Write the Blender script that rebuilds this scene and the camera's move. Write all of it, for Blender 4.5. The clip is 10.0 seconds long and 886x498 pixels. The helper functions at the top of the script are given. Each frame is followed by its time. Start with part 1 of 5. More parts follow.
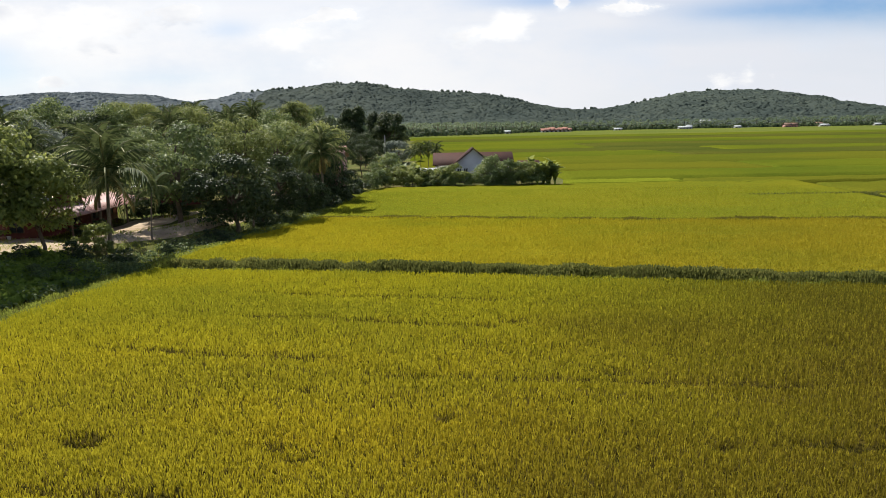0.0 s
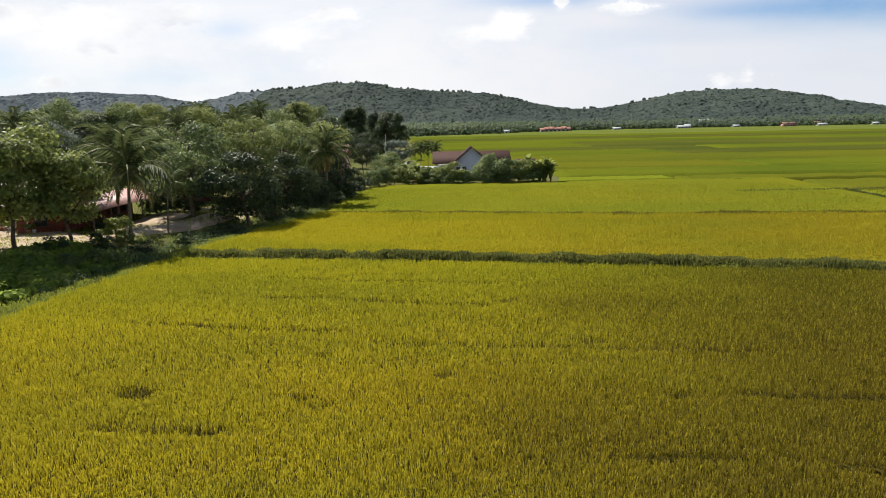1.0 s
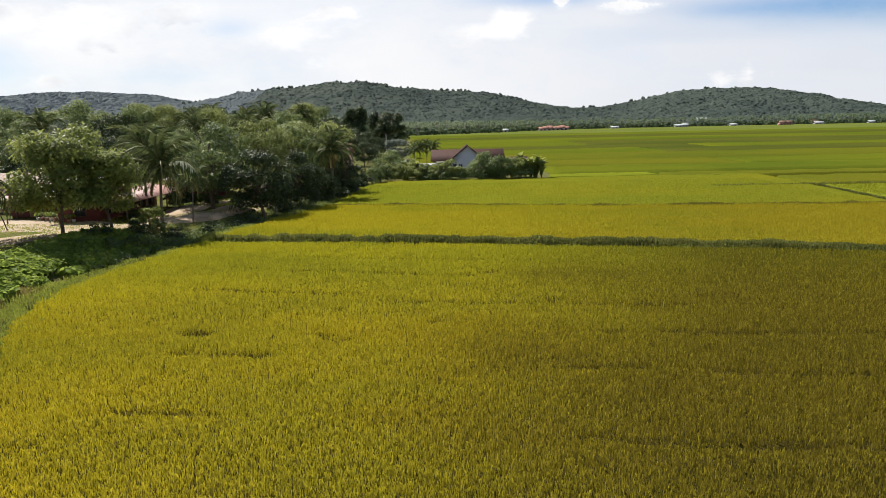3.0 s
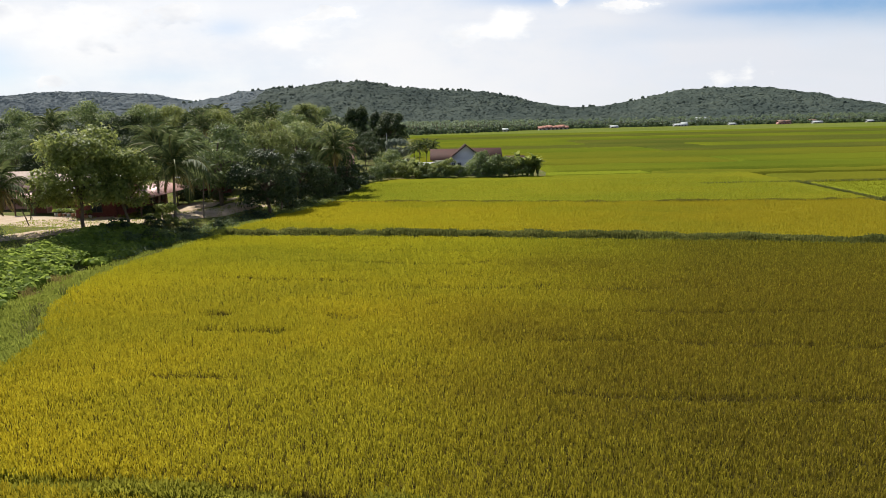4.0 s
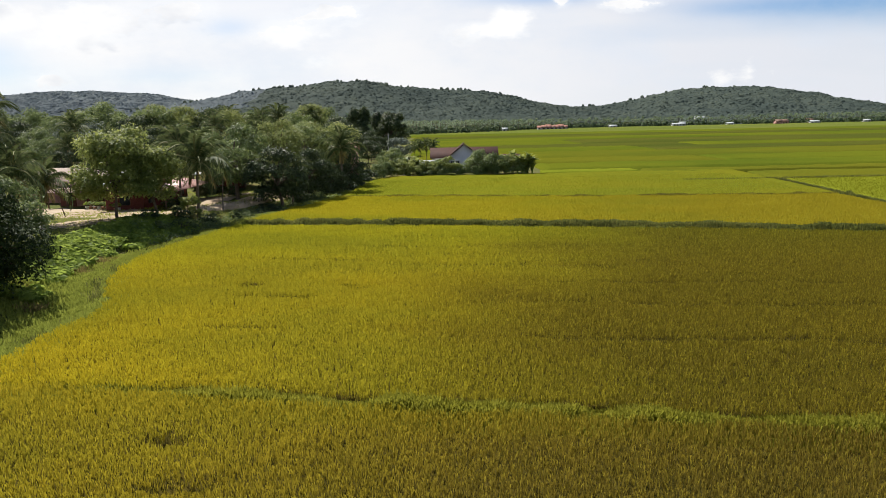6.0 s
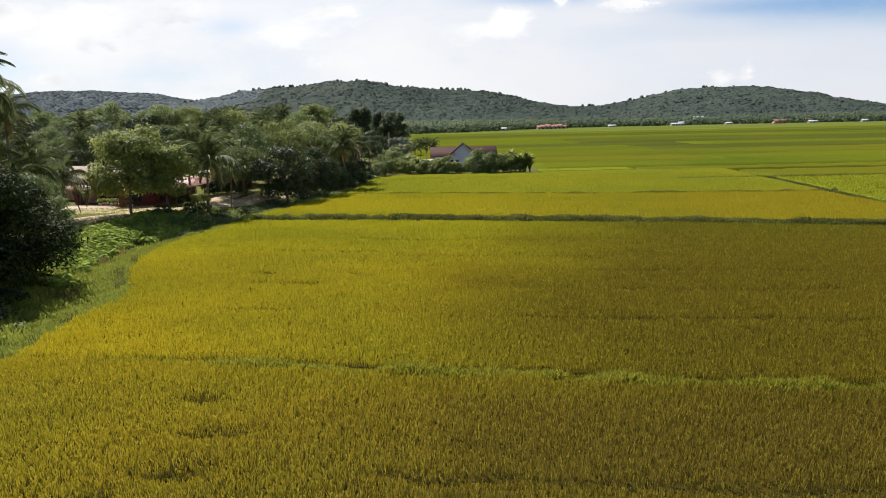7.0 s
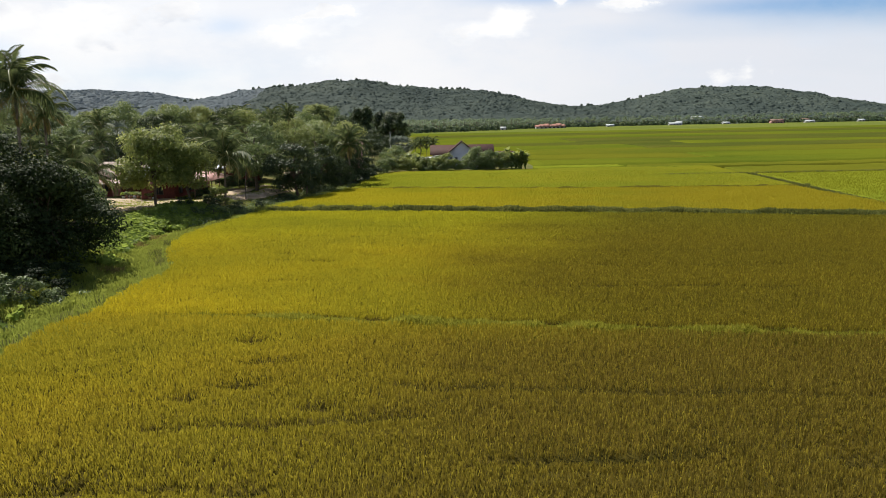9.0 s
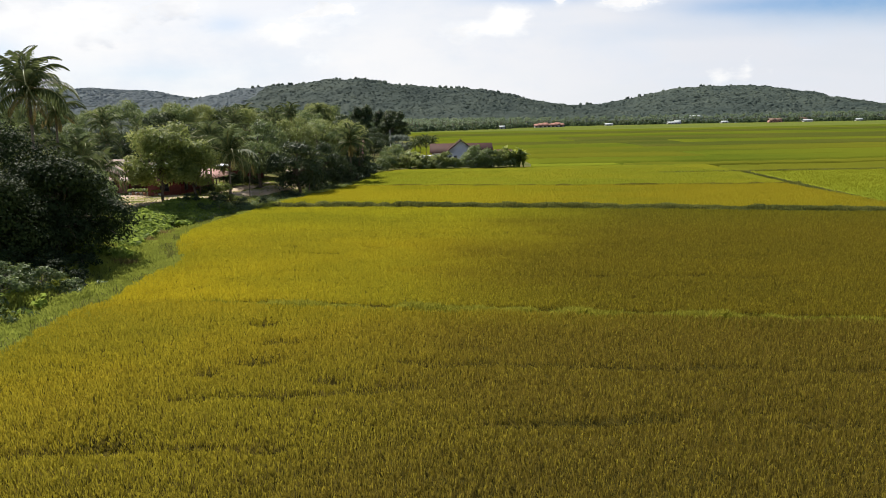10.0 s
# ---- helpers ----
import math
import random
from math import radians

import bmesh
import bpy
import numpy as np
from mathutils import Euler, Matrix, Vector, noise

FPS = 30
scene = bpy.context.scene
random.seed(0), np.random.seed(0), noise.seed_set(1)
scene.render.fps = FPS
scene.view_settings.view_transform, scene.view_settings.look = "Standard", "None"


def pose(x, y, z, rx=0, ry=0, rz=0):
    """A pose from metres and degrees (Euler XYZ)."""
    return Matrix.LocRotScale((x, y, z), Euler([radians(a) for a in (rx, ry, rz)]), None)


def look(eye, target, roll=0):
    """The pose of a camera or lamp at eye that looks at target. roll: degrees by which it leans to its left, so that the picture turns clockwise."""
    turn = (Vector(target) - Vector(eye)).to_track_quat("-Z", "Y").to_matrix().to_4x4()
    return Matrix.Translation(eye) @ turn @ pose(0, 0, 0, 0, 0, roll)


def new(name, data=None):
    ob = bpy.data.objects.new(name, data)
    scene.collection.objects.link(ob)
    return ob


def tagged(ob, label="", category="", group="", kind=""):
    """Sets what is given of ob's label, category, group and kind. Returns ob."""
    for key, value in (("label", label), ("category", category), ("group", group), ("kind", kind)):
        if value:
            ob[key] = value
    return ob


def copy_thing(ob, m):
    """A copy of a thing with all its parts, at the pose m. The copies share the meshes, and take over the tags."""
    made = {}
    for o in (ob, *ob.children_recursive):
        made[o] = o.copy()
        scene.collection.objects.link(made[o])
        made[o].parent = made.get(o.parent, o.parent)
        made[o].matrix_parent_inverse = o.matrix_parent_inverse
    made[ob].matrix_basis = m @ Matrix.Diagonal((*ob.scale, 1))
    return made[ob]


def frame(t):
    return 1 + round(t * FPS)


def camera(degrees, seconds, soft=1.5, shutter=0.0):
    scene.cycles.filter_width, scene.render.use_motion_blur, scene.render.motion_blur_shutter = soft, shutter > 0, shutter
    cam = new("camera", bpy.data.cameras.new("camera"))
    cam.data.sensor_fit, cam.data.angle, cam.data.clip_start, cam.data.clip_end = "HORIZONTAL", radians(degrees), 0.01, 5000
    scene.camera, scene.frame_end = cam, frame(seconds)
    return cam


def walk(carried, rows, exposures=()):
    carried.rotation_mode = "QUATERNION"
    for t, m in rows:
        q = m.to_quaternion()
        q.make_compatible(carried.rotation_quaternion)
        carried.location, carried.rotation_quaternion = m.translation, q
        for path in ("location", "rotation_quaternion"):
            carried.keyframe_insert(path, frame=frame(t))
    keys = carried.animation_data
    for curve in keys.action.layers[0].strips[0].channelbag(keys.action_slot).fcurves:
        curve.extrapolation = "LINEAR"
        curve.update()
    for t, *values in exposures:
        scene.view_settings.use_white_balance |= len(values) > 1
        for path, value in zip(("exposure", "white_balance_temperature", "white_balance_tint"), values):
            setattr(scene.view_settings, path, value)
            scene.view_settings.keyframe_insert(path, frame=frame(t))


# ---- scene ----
cam = camera(66.4, 10.0, soft=0.9)
PATH = [
    (0, (-0.107, -0.121, 9.814), (-0.52, 98.27, -8.07), -1.05),
    (0.5, (-0.101, -1.910, 9.798), (-0.50, 96.47, -8.11), -1.08),
    (1, (-0.040, -3.744, 9.801), (-0.43, 94.63, -8.14), -1.12),
    (1.5, (0.056, -5.582, 9.821), (-0.33, 92.79, -8.15), -1.14),
    (2, (0.168, -7.407, 9.851), (-0.22, 90.96, -8.16), -1.17),
    (2.5, (0.284, -9.215, 9.888), (-0.11, 89.14, -8.16), -1.19),
    (4, (0.575, -14.514, 10.010), (0.16, 83.82, -8.15), -1.23),
    (4.5, (0.640, -16.229, 10.045), (0.21, 82.10, -8.15), -1.24),
    (5, (0.686, -17.909, 10.075), (0.26, 80.42, -8.15), -1.24),
    (5.5, (0.717, -19.556, 10.099), (0.28, 78.77, -8.14), -1.24),
    (7, (0.740, -24.351, 10.125), (0.33, 73.96, -8.16), -1.22),
    (7.5, (0.735, -25.940, 10.121), (0.34, 72.37, -8.18), -1.20),
    (8, (0.727, -27.537, 10.111), (0.36, 70.77, -8.21), -1.19),
    (8.5, (0.718, -29.120, 10.098), (0.39, 69.18, -8.25), -1.16),
    (9, (0.707, -30.628, 10.084), (0.42, 67.67, -8.30), -1.14),
    (9.5, (0.691, -31.931, 10.071), (0.46, 66.35, -8.38), -1.11),
    (10, (0.666, -32.801, 10.064), (0.51, 65.47, -8.48), -1.08),
]
walk(cam, [(t, look(eye, target, roll)) for t, eye, target, roll in PATH])

# ---- sky, sun ----
SUN_AZ, SUN_EL = radians(-34), radians(48)      # from straight ahead, over to the west side; height
world = bpy.data.worlds.new("sky")
scene.world = world
world.use_nodes = True


class Nodes:
    """Small help to write node trees."""

    def __init__(self, tree):
        self.t = tree

    def n(self, kind, out=0, ins=(), **props):
        node = self.t.nodes.new(kind)
        for k, v in props.items():
            setattr_plain(node, k, v)
        for k, v in (ins.items() if isinstance(ins, dict) else enumerate(ins)):
            if v is None:
                continue
            if isinstance(v, bpy.types.NodeSocket):
                self.t.links.new(v, node.inputs[k])
            else:
                node.inputs[k].default_value = v
        return node.outputs[out]

    def m(self, op, a, b=None, c=None):
        return self.n("ShaderNodeMath", 0, [a, b, c], operation=op)

    def mix(self, f, a, b, blend="MIX"):
        return self.n("ShaderNodeMix", 2, {0: f, 6: a, 7: b}, data_type="RGBA", blend_type=blend)

    def noise(self, vec, scale, detail=4.0, rough=0.55):
        return self.n("ShaderNodeTexNoise", 0, {"Vector": vec, "Scale": scale, "Detail": detail, "Roughness": rough})

    def step(self, x, lo, hi):
        return self.n("ShaderNodeMapRange", 0, [x, lo, hi, 0.0, 1.0], interpolation_type="SMOOTHSTEP")

    def scaled(self, vec, sx, sy, sz):
        return self.n("ShaderNodeVectorMath", 0, [vec, (sx, sy, sz)], operation="MULTIPLY")


def setattr_plain(node, key, value):
    if key == "operation":
        node.operation = value
    elif key == "data_type":
        node.data_type = value
    elif key == "blend_type":
        node.blend_type = value
    elif key == "interpolation_type":
        node.interpolation_type = value
    elif key == "wave_type":
        node.wave_type = value
    elif key == "bands_direction":
        node.bands_direction = value
    elif key == "feature":
        node.feature = value


def build_sky():
    N = Nodes(world.node_tree)
    world.node_tree.nodes.clear()
    sky = world.node_tree.nodes.new("ShaderNodeTexSky")
    sky.sky_type, sky.sun_disc = "NISHITA", False
    sky.sun_elevation, sky.sun_rotation = SUN_EL, SUN_AZ % (2 * math.pi)
    sky.air_density, sky.dust_density, sky.ozone_density = 1.0, 0.2, 2.0
    d = N.n("ShaderNodeTexCoord", 0)
    xyz = world.node_tree.nodes.new("ShaderNodeSeparateXYZ")
    world.node_tree.links.new(d, xyz.inputs[0])
    x, y, z = xyz.outputs
    ay = N.m("MAXIMUM", N.m("ABSOLUTE", y), 0.08)
    u, v = N.m("DIVIDE", x, ay), N.m("DIVIDE", z, ay)
    uv = N.n("ShaderNodeCombineXYZ", 0, [u, N.m("MULTIPLY", v, 2.0), 0.0])
    uv_flat = N.n("ShaderNodeCombineXYZ", 0, [u, N.m("MULTIPLY", v, 5.0), 3.0])
    fine = N.noise(uv, 13.0, 9.0, 0.62)
    streak = N.noise(uv_flat, 2.6, 5.0, 0.5)

    def blob(cu, cv, su, sv):
        a = N.m("DIVIDE", N.m("SUBTRACT", u, cu), su)
        b = N.m("DIVIDE", N.m("SUBTRACT", v, cv), sv)
        r = N.m("ADD", N.m("MULTIPLY", a, a), N.m("MULTIPLY", b, b))
        return N.m("EXPONENT", N.m("MULTIPLY", r, -1.0))

    def total(parts):
        s = parts[0]
        for p in parts[1:]:
            s = N.m("ADD", s, p)
        return s

    # thin high veil, thinner where the blue shows through
    gaps = total([N.m("MULTIPLY", blob(*g[:4]), g[4]) for g in
                  ((0.60, 0.158, 0.20, 0.034, 1.5), (0.42, 0.150, 0.10, 0.012, 0.55), (0.15, 0.172, 0.10, 0.012, 0.9), (0.30, 0.118, 0.16, 0.016, 0.30), (-0.64, 0.095, 0.05, 0.035, 0.55), (-0.30, 0.140, 0.035, 0.014, 0.45), (-0.40, 0.075, 0.10, 0.012, 0.25))])
    veil = N.m("SUBTRACT", N.m("ADD", 0.70, N.m("MULTIPLY", streak, 0.5)), N.m("MULTIPLY", gaps, N.m("ADD", 0.40, N.m("MULTIPLY", fine, 0.3))))
    high = N.step(z, 0.19, 0.42)
    veil = N.m("SUBTRACT", veil, N.m("MULTIPLY", high, N.m("SUBTRACT", 1.30, N.m("MULTIPLY", streak, 0.9))))
    # heaped clouds
    heap = total([N.m("MULTIPLY", blob(*g[:4]), g[4]) for g in
                  ((0.040, 0.126, 0.050, 0.017, 1.0), (0.095, 0.143, 0.036, 0.020, 1.05), (0.168, 0.168, 0.014, 0.014, 0.9), (0.395, 0.050, 0.030, 0.022, 0.66), (0.440, 0.060, 0.014, 0.018, 0.62), (0.475, 0.062, 0.012, 0.008, 0.5),
                   (-0.57, 0.072, 0.05, 0.018, 0.85), (-0.50, 0.140, 0.11, 0.040, 1.1), (-0.22, 0.130, 0.07, 0.024, 1.0), (-0.15, 0.160, 0.07, 0.016, 0.9), (-0.36, 0.165, 0.06, 0.02, 0.9), (0.26, 0.160, 0.09, 0.014, 0.75),
                   (-0.17, 0.090, 0.04, 0.014, 0.6), (-0.64, 0.16, 0.06, 0.025, 0.9))])
    puff = N.step(N.m("ADD", heap, N.m("MULTIPLY", N.m("SUBTRACT", fine, 0.5), 2.4)), 0.36, 0.92)
    shade = N.m("MULTIPLY", puff, N.step(N.noise(uv, 6.5, 4.0), 0.46, 0.72))
    veil_col = N.mix(N.step(u, -0.25, 0.5), (1.03, 1.02, 1.02, 1), (0.83, 0.85, 0.91, 1))
    veil_col = N.mix(N.m("MULTIPLY", N.step(N.noise(uv, 4.0, 6.0, 0.6), 0.42, 0.66), 0.55), veil_col, (0.80, 0.86, 0.96, 1))
    cloud_col = N.mix(N.m("MULTIPLY", shade, 0.7), (1.08, 1.07, 1.06, 1), (0.72, 0.75, 0.82, 1))
    col = N.mix(puff, veil_col, cloud_col)
    cover = N.n("ShaderNodeClamp", 0, [N.m("MAXIMUM", veil, N.m("MULTIPLY", puff, N.m("SUBTRACT", 1.0, N.m("MULTIPLY", high, 0.85)))), 0.0, 0.97])
    clear = N.n("ShaderNodeBackground", 0, [N.mix(1.0, sky.outputs[0], (0.64, 0.82, 1.05, 1), "MULTIPLY"), 0.06])
    cloudy = N.n("ShaderNodeBackground", 0, [col, CLOUD])
    both = N.n("ShaderNodeMixShader", 0, [cover, clear, cloudy])
    world.node_tree.links.new(both, world.node_tree.nodes.new("ShaderNodeOutputWorld").inputs[0])


CLOUD = 0.575
build_sky()
sun = new("sun", bpy.data.lights.new("sun", "SUN"))
sun.data.energy, sun.data.angle, sun.data.color = 5.0, radians(0.53), (1.0, 0.95, 0.86)
sun_way = Vector((math.sin(SUN_AZ) * math.cos(SUN_EL), math.cos(SUN_AZ) * math.cos(SUN_EL), math.sin(SUN_EL)))
sun.matrix_world = look(sun_way * 100, (0, 0, 0))
scene.view_settings.exposure = 0.75


# ---- materials ----
def material(name):
    m = bpy.data.materials.new(name)
    m.use_nodes = True
    N = Nodes(m.node_tree)
    return m, N, m.node_tree.nodes["Principled BSDF"]


def leafy(name, dark, mid, light, glow=0.4, rough=0.55, scale=0.25, per_object=0.0, stops=(0.2, 0.75), gloss=0.3, fine=0.55):
    """Foliage: tone by leaf, by larger patches and by plant; part of the light passes through."""
    m, N, b = material(name)
    geo = m.node_tree.nodes.new("ShaderNodeNewGeometry")
    leaf = geo.outputs["Random Per Island"]
    patch = N.noise(geo.outputs["Position"], scale, 4.0)
    f = N.m("ADD", N.m("MULTIPLY", leaf, fine), N.m("MULTIPLY", N.step(patch, 0.3, 0.7), 1.0 - fine))
    if per_object:
        info = N.n("ShaderNodeObjectInfo", 5)
        f = N.m("ADD", f, N.m("MULTIPLY", N.m("SUBTRACT", info, 0.5), per_object))
    low = N.mix(N.step(f, 0.0, stops[1]), dark, mid)
    col = N.mix(N.step(f, stops[1] * 0.8, 1.0), low, light)
    nt = m.node_tree
    nt.links.new(col, b.inputs["Base Color"])
    b.inputs["Roughness"].default_value = rough
    b.inputs["Specular IOR Level"].default_value = gloss
    tr = N.n("ShaderNodeBsdfTranslucent", 0, [N.mix(0.5, col, light)])
    out = N.n("ShaderNodeMixShader", 0, [glow, b.outputs[0], tr])
    nt.links.new(out, nt.nodes["Material Output"].inputs[0])
    return m


def surface(name, a, b_col, scale=2.0, rough=0.8, bump=0.3, bump_scale=None, grain=25.0, stain=None, metal=0.0, dist=0.03, gloss=0.3):
    """A matt surface with broad patches, fine grain and relief."""
    m, N, b = material(name)
    pos = m.node_tree.nodes.new("ShaderNodeNewGeometry").outputs["Position"]
    big, small = N.noise(pos, scale, 5.0), N.noise(pos, grain, 5.0, 0.65)
    col = N.mix(N.step(big, 0.3, 0.7), a, b_col)
    col = N.mix(0.35, col, N.mix(small, (0.25, 0.25, 0.25, 1), (1, 1, 1, 1)), "MULTIPLY") if grain else col
    if stain:
        col = N.mix(N.m("MULTIPLY", N.step(N.noise(pos, scale * 2.7, 6.0, 0.7), 0.52, 0.72), 0.8), col, stain)
    nt = m.node_tree
    nt.links.new(col, b.inputs["Base Color"])
    b.inputs["Roughness"].default_value, b.inputs["Metallic"].default_value = rough, metal
    b.inputs["Specular IOR Level"].default_value = gloss
    bp = nt.nodes.new("ShaderNodeBump")
    bp.inputs["Strength"].default_value, bp.inputs["Distance"].default_value = bump, dist
    nt.links.new(N.noise(pos, bump_scale or grain, 5.0), bp.inputs["Height"])
    nt.links.new(bp.outputs[0], b.inputs["Normal"])
    return m


def crop(name, ripe, green, dull_shade, glow, blade=True, scale=0.05, lean=0.0, cut=(0.35, 0.62), vary=1.0, shade_from=-9.0, shade_to=15.0, fall=0.15, greener=None):
    """Rice: ripeness changes over the field in broad streaks; every plant a little different; lean puts a cloud's shade
    into the colour.
    """
    m, N, b = material(name)
    geo = m.node_tree.nodes.new("ShaderNodeNewGeometry")
    pos = geo.outputs["Position"]
    wide = N.noise(N.scaled(pos, 1.0, 1.9, 0.0), scale, 4.0, 0.5)
    spots = N.noise(N.scaled(pos, 0.6, 1.6, 0.0), 0.45, 4.0, 0.6)
    xyz = m.node_tree.nodes.new("ShaderNodeSeparateXYZ")
    m.node_tree.links.new(pos, xyz.inputs[0])
    ripeness = N.m("ADD", wide, N.m("MULTIPLY", N.m("SUBTRACT", spots, 0.5), 0.25))
    col = N.mix(N.step(ripeness, *cut), green, ripe)
    # where the cloud's shade lies; it is mixed into the crop colour
    shade_pos = N.m("SUBTRACT", N.m("MULTIPLY", xyz.outputs[0], 0.8), N.m("MULTIPLY", N.m("SUBTRACT", xyz.outputs[1], 12.0), fall))
    cloud_shade = N.m("MULTIPLY", N.step(N.m("ADD", shade_pos, N.m("MULTIPLY", N.m("SUBTRACT", wide, 0.5), 34.0)), shade_from, shade_to), lean)
    col = N.mix(cloud_shade, col, dull_shade)
    col = N.mix(N.m("MULTIPLY", N.step(spots, 0.55, 0.75), 0.35), col, dull_shade)
    if greener:
        far = N.step(N.m("ADD", xyz.outputs[1], N.m("MULTIPLY", N.m("SUBTRACT", wide, 0.5), 18.0)), *greener)
        col = N.mix(far, col, N.mix(1.0, col, (0.88, 1.0, 1.0, 1), "MULTIPLY"))
    nt = m.node_tree
    if blade:
        leaf = geo.outputs["Random Per Island"]
        col = N.mix(N.step(leaf, 0.55, 1.0), col, N.mix(0.45, col, green))
        col = N.mix(1.0, col, N.mix(leaf, (1 - 0.38 * vary, 1 - 0.38 * vary, 1 - 0.38 * vary, 1), (1 + 0.22 * vary, 1 + 0.2 * vary, 1 + 0.15 * vary, 1)), "MULTIPLY")
    else:
        tuft = N.noise(N.scaled(pos, 1.0, 0.55, 1.0), 3.2, 5.0, 0.7)
        col = N.mix(1.0, col, N.mix(N.step(tuft, 0.3, 0.72), (0.80, 0.80, 0.78, 1), (1.08, 1.08, 1.05, 1)), "MULTIPLY")
        bp = nt.nodes.new("ShaderNodeBump")
        bp.inputs["Strength"].default_value, bp.inputs["Distance"].default_value = 0.45, 0.15
        nt.links.new(tuft, bp.inputs["Height"])
        nt.links.new(bp.outputs[0], b.inputs["Normal"])
    nt.links.new(col, b.inputs["Base Color"])
    b.inputs["Roughness"].default_value, b.inputs["Specular IOR Level"].default_value = 0.8, 0.0
    tr = N.n("ShaderNodeBsdfTranslucent", 0, [col])
    out = N.n("ShaderNodeMixShader", 0, [glow, b.outputs[0], tr])
    nt.links.new(out, nt.nodes["Material Output"].inputs[0])
    return m


def corrugated(name, a, b_col, rust, axis="X", rough=0.45, metal=0.0, pitch=28.0, gloss=0.1):
    """Ribbed roofing sheet, ribs across the chosen axis, faded and rusty."""
    m, N, b = material(name)
    pos = m.node_tree.nodes.new("ShaderNodeTexCoord").outputs["Object"]
    wave = N.n("ShaderNodeTexWave", 1, {"Vector": pos, "Scale": pitch / 6.28, "Distortion": 0.0}, bands_direction=axis)
    big = N.noise(N.scaled(pos, 1.0, 0.4, 1.0), 0.8, 5.0)
    col = N.mix(N.step(big, 0.35, 0.65), a, b_col)
    col = N.mix(N.m("MULTIPLY", N.step(N.noise(pos, 2.6, 6.0, 0.7), 0.5, 0.7), 0.75), col, rust)
    # rib troughs darkened in the colour, along with the relief
    col = N.mix(0.25, col, N.mix(wave, (0.4, 0.4, 0.4, 1), (1, 1, 1, 1)), "MULTIPLY")
    nt = m.node_tree
    nt.links.new(col, b.inputs["Base Color"])
    b.inputs["Roughness"].default_value, b.inputs["Metallic"].default_value = rough, metal
    bp = nt.nodes.new("ShaderNodeBump")
    bp.inputs["Strength"].default_value, bp.inputs["Distance"].default_value = 0.6, 0.03
    b.inputs["Specular IOR Level"].default_value = gloss
    nt.links.new(wave, bp.inputs["Height"])
    nt.links.new(bp.outputs[0], b.inputs["Normal"])
    return m


# third colour: the rice as it looks under the cloud's shade
RIPE, GREENISH, DULL_SHADE = (0.53, 0.432, 0.026, 1), (0.385, 0.342, 0.026, 1), (0.172, 0.134, 0.021, 1)
rice_mat = crop("ripe_rice", RIPE, GREENISH, DULL_SHADE, 0.42, lean=0.84, vary=0.8, shade_from=-5.0, shade_to=9.0, fall=0.28, cut=(0.36, 0.66), greener=(18.0, 38.0))
rice_mat_near = crop("golden_rice", (0.475, 0.380, 0.027, 1), (0.350, 0.302, 0.027, 1), (0.180, 0.134, 0.027, 1), 0.42, lean=0.88, vary=0.85, shade_from=2.0, shade_to=25.0, fall=0.8, cut=(0.38, 0.68))
# understorey sheet; the shade between the plants is put into its colour
rice_under = surface("shaded_rice_stalks", (0.050, 0.043, 0.010, 1), (0.080, 0.062, 0.013, 1), 0.6, 0.9, 0.5, grain=12.0, gloss=0.0)
rice_mat_2 = crop("yellow_rice", (0.43, 0.372, 0.024, 1), (0.33, 0.325, 0.024, 1), (0.27, 0.20, 0.03, 1), 0.42, lean=0.35, scale=0.035, cut=(0.32, 0.55), vary=0.3)
rice_mat_3 = crop("yellow_green_rice", (0.34, 0.33, 0.028, 1), (0.27, 0.295, 0.026, 1), (0.26, 0.215, 0.03, 1), 0.42, lean=0.1, scale=0.03, cut=(0.33, 0.62), vary=0.25)
rice_sheet_2 = crop("yellow_rice_canopy", (0.27, 0.235, 0.015, 1), (0.205, 0.205, 0.015, 1), (0.175, 0.14, 0.02, 1), 0.25, blade=False, lean=0.35, scale=0.035, cut=(0.32, 0.55))
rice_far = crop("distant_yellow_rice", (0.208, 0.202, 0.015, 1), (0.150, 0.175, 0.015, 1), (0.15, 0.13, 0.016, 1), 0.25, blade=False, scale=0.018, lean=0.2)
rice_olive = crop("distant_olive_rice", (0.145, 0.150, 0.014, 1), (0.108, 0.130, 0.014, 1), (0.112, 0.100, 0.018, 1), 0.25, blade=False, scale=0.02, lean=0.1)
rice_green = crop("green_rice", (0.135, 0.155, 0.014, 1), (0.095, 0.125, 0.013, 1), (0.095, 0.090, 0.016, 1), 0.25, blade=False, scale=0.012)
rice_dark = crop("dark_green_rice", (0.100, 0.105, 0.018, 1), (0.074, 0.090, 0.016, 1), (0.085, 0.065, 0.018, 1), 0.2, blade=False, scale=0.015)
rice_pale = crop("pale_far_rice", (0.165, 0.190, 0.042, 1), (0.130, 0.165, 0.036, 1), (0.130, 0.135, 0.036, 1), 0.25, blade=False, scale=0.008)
rice_lime = crop("lime_rice", (0.215, 0.235, 0.020, 1), (0.165, 0.200, 0.018, 1), (0.155, 0.155, 0.020, 1), 0.25, blade=False, scale=0.02)
ground_mat = surface("earth_and_grass", (0.085, 0.11, 0.028, 1), (0.15, 0.13, 0.05, 1), 0.25, 0.95, 0.6, grain=6.0, stain=(0.07, 0.10, 0.02, 1), dist=0.1, gloss=0.02)
sand_mat = surface("pale_sandy_track", (0.36, 0.26, 0.165, 1), (0.46, 0.36, 0.25, 1), 0.35, 0.95, 0.4, grain=8.0, stain=(0.24, 0.165, 0.095, 1), dist=0.05)
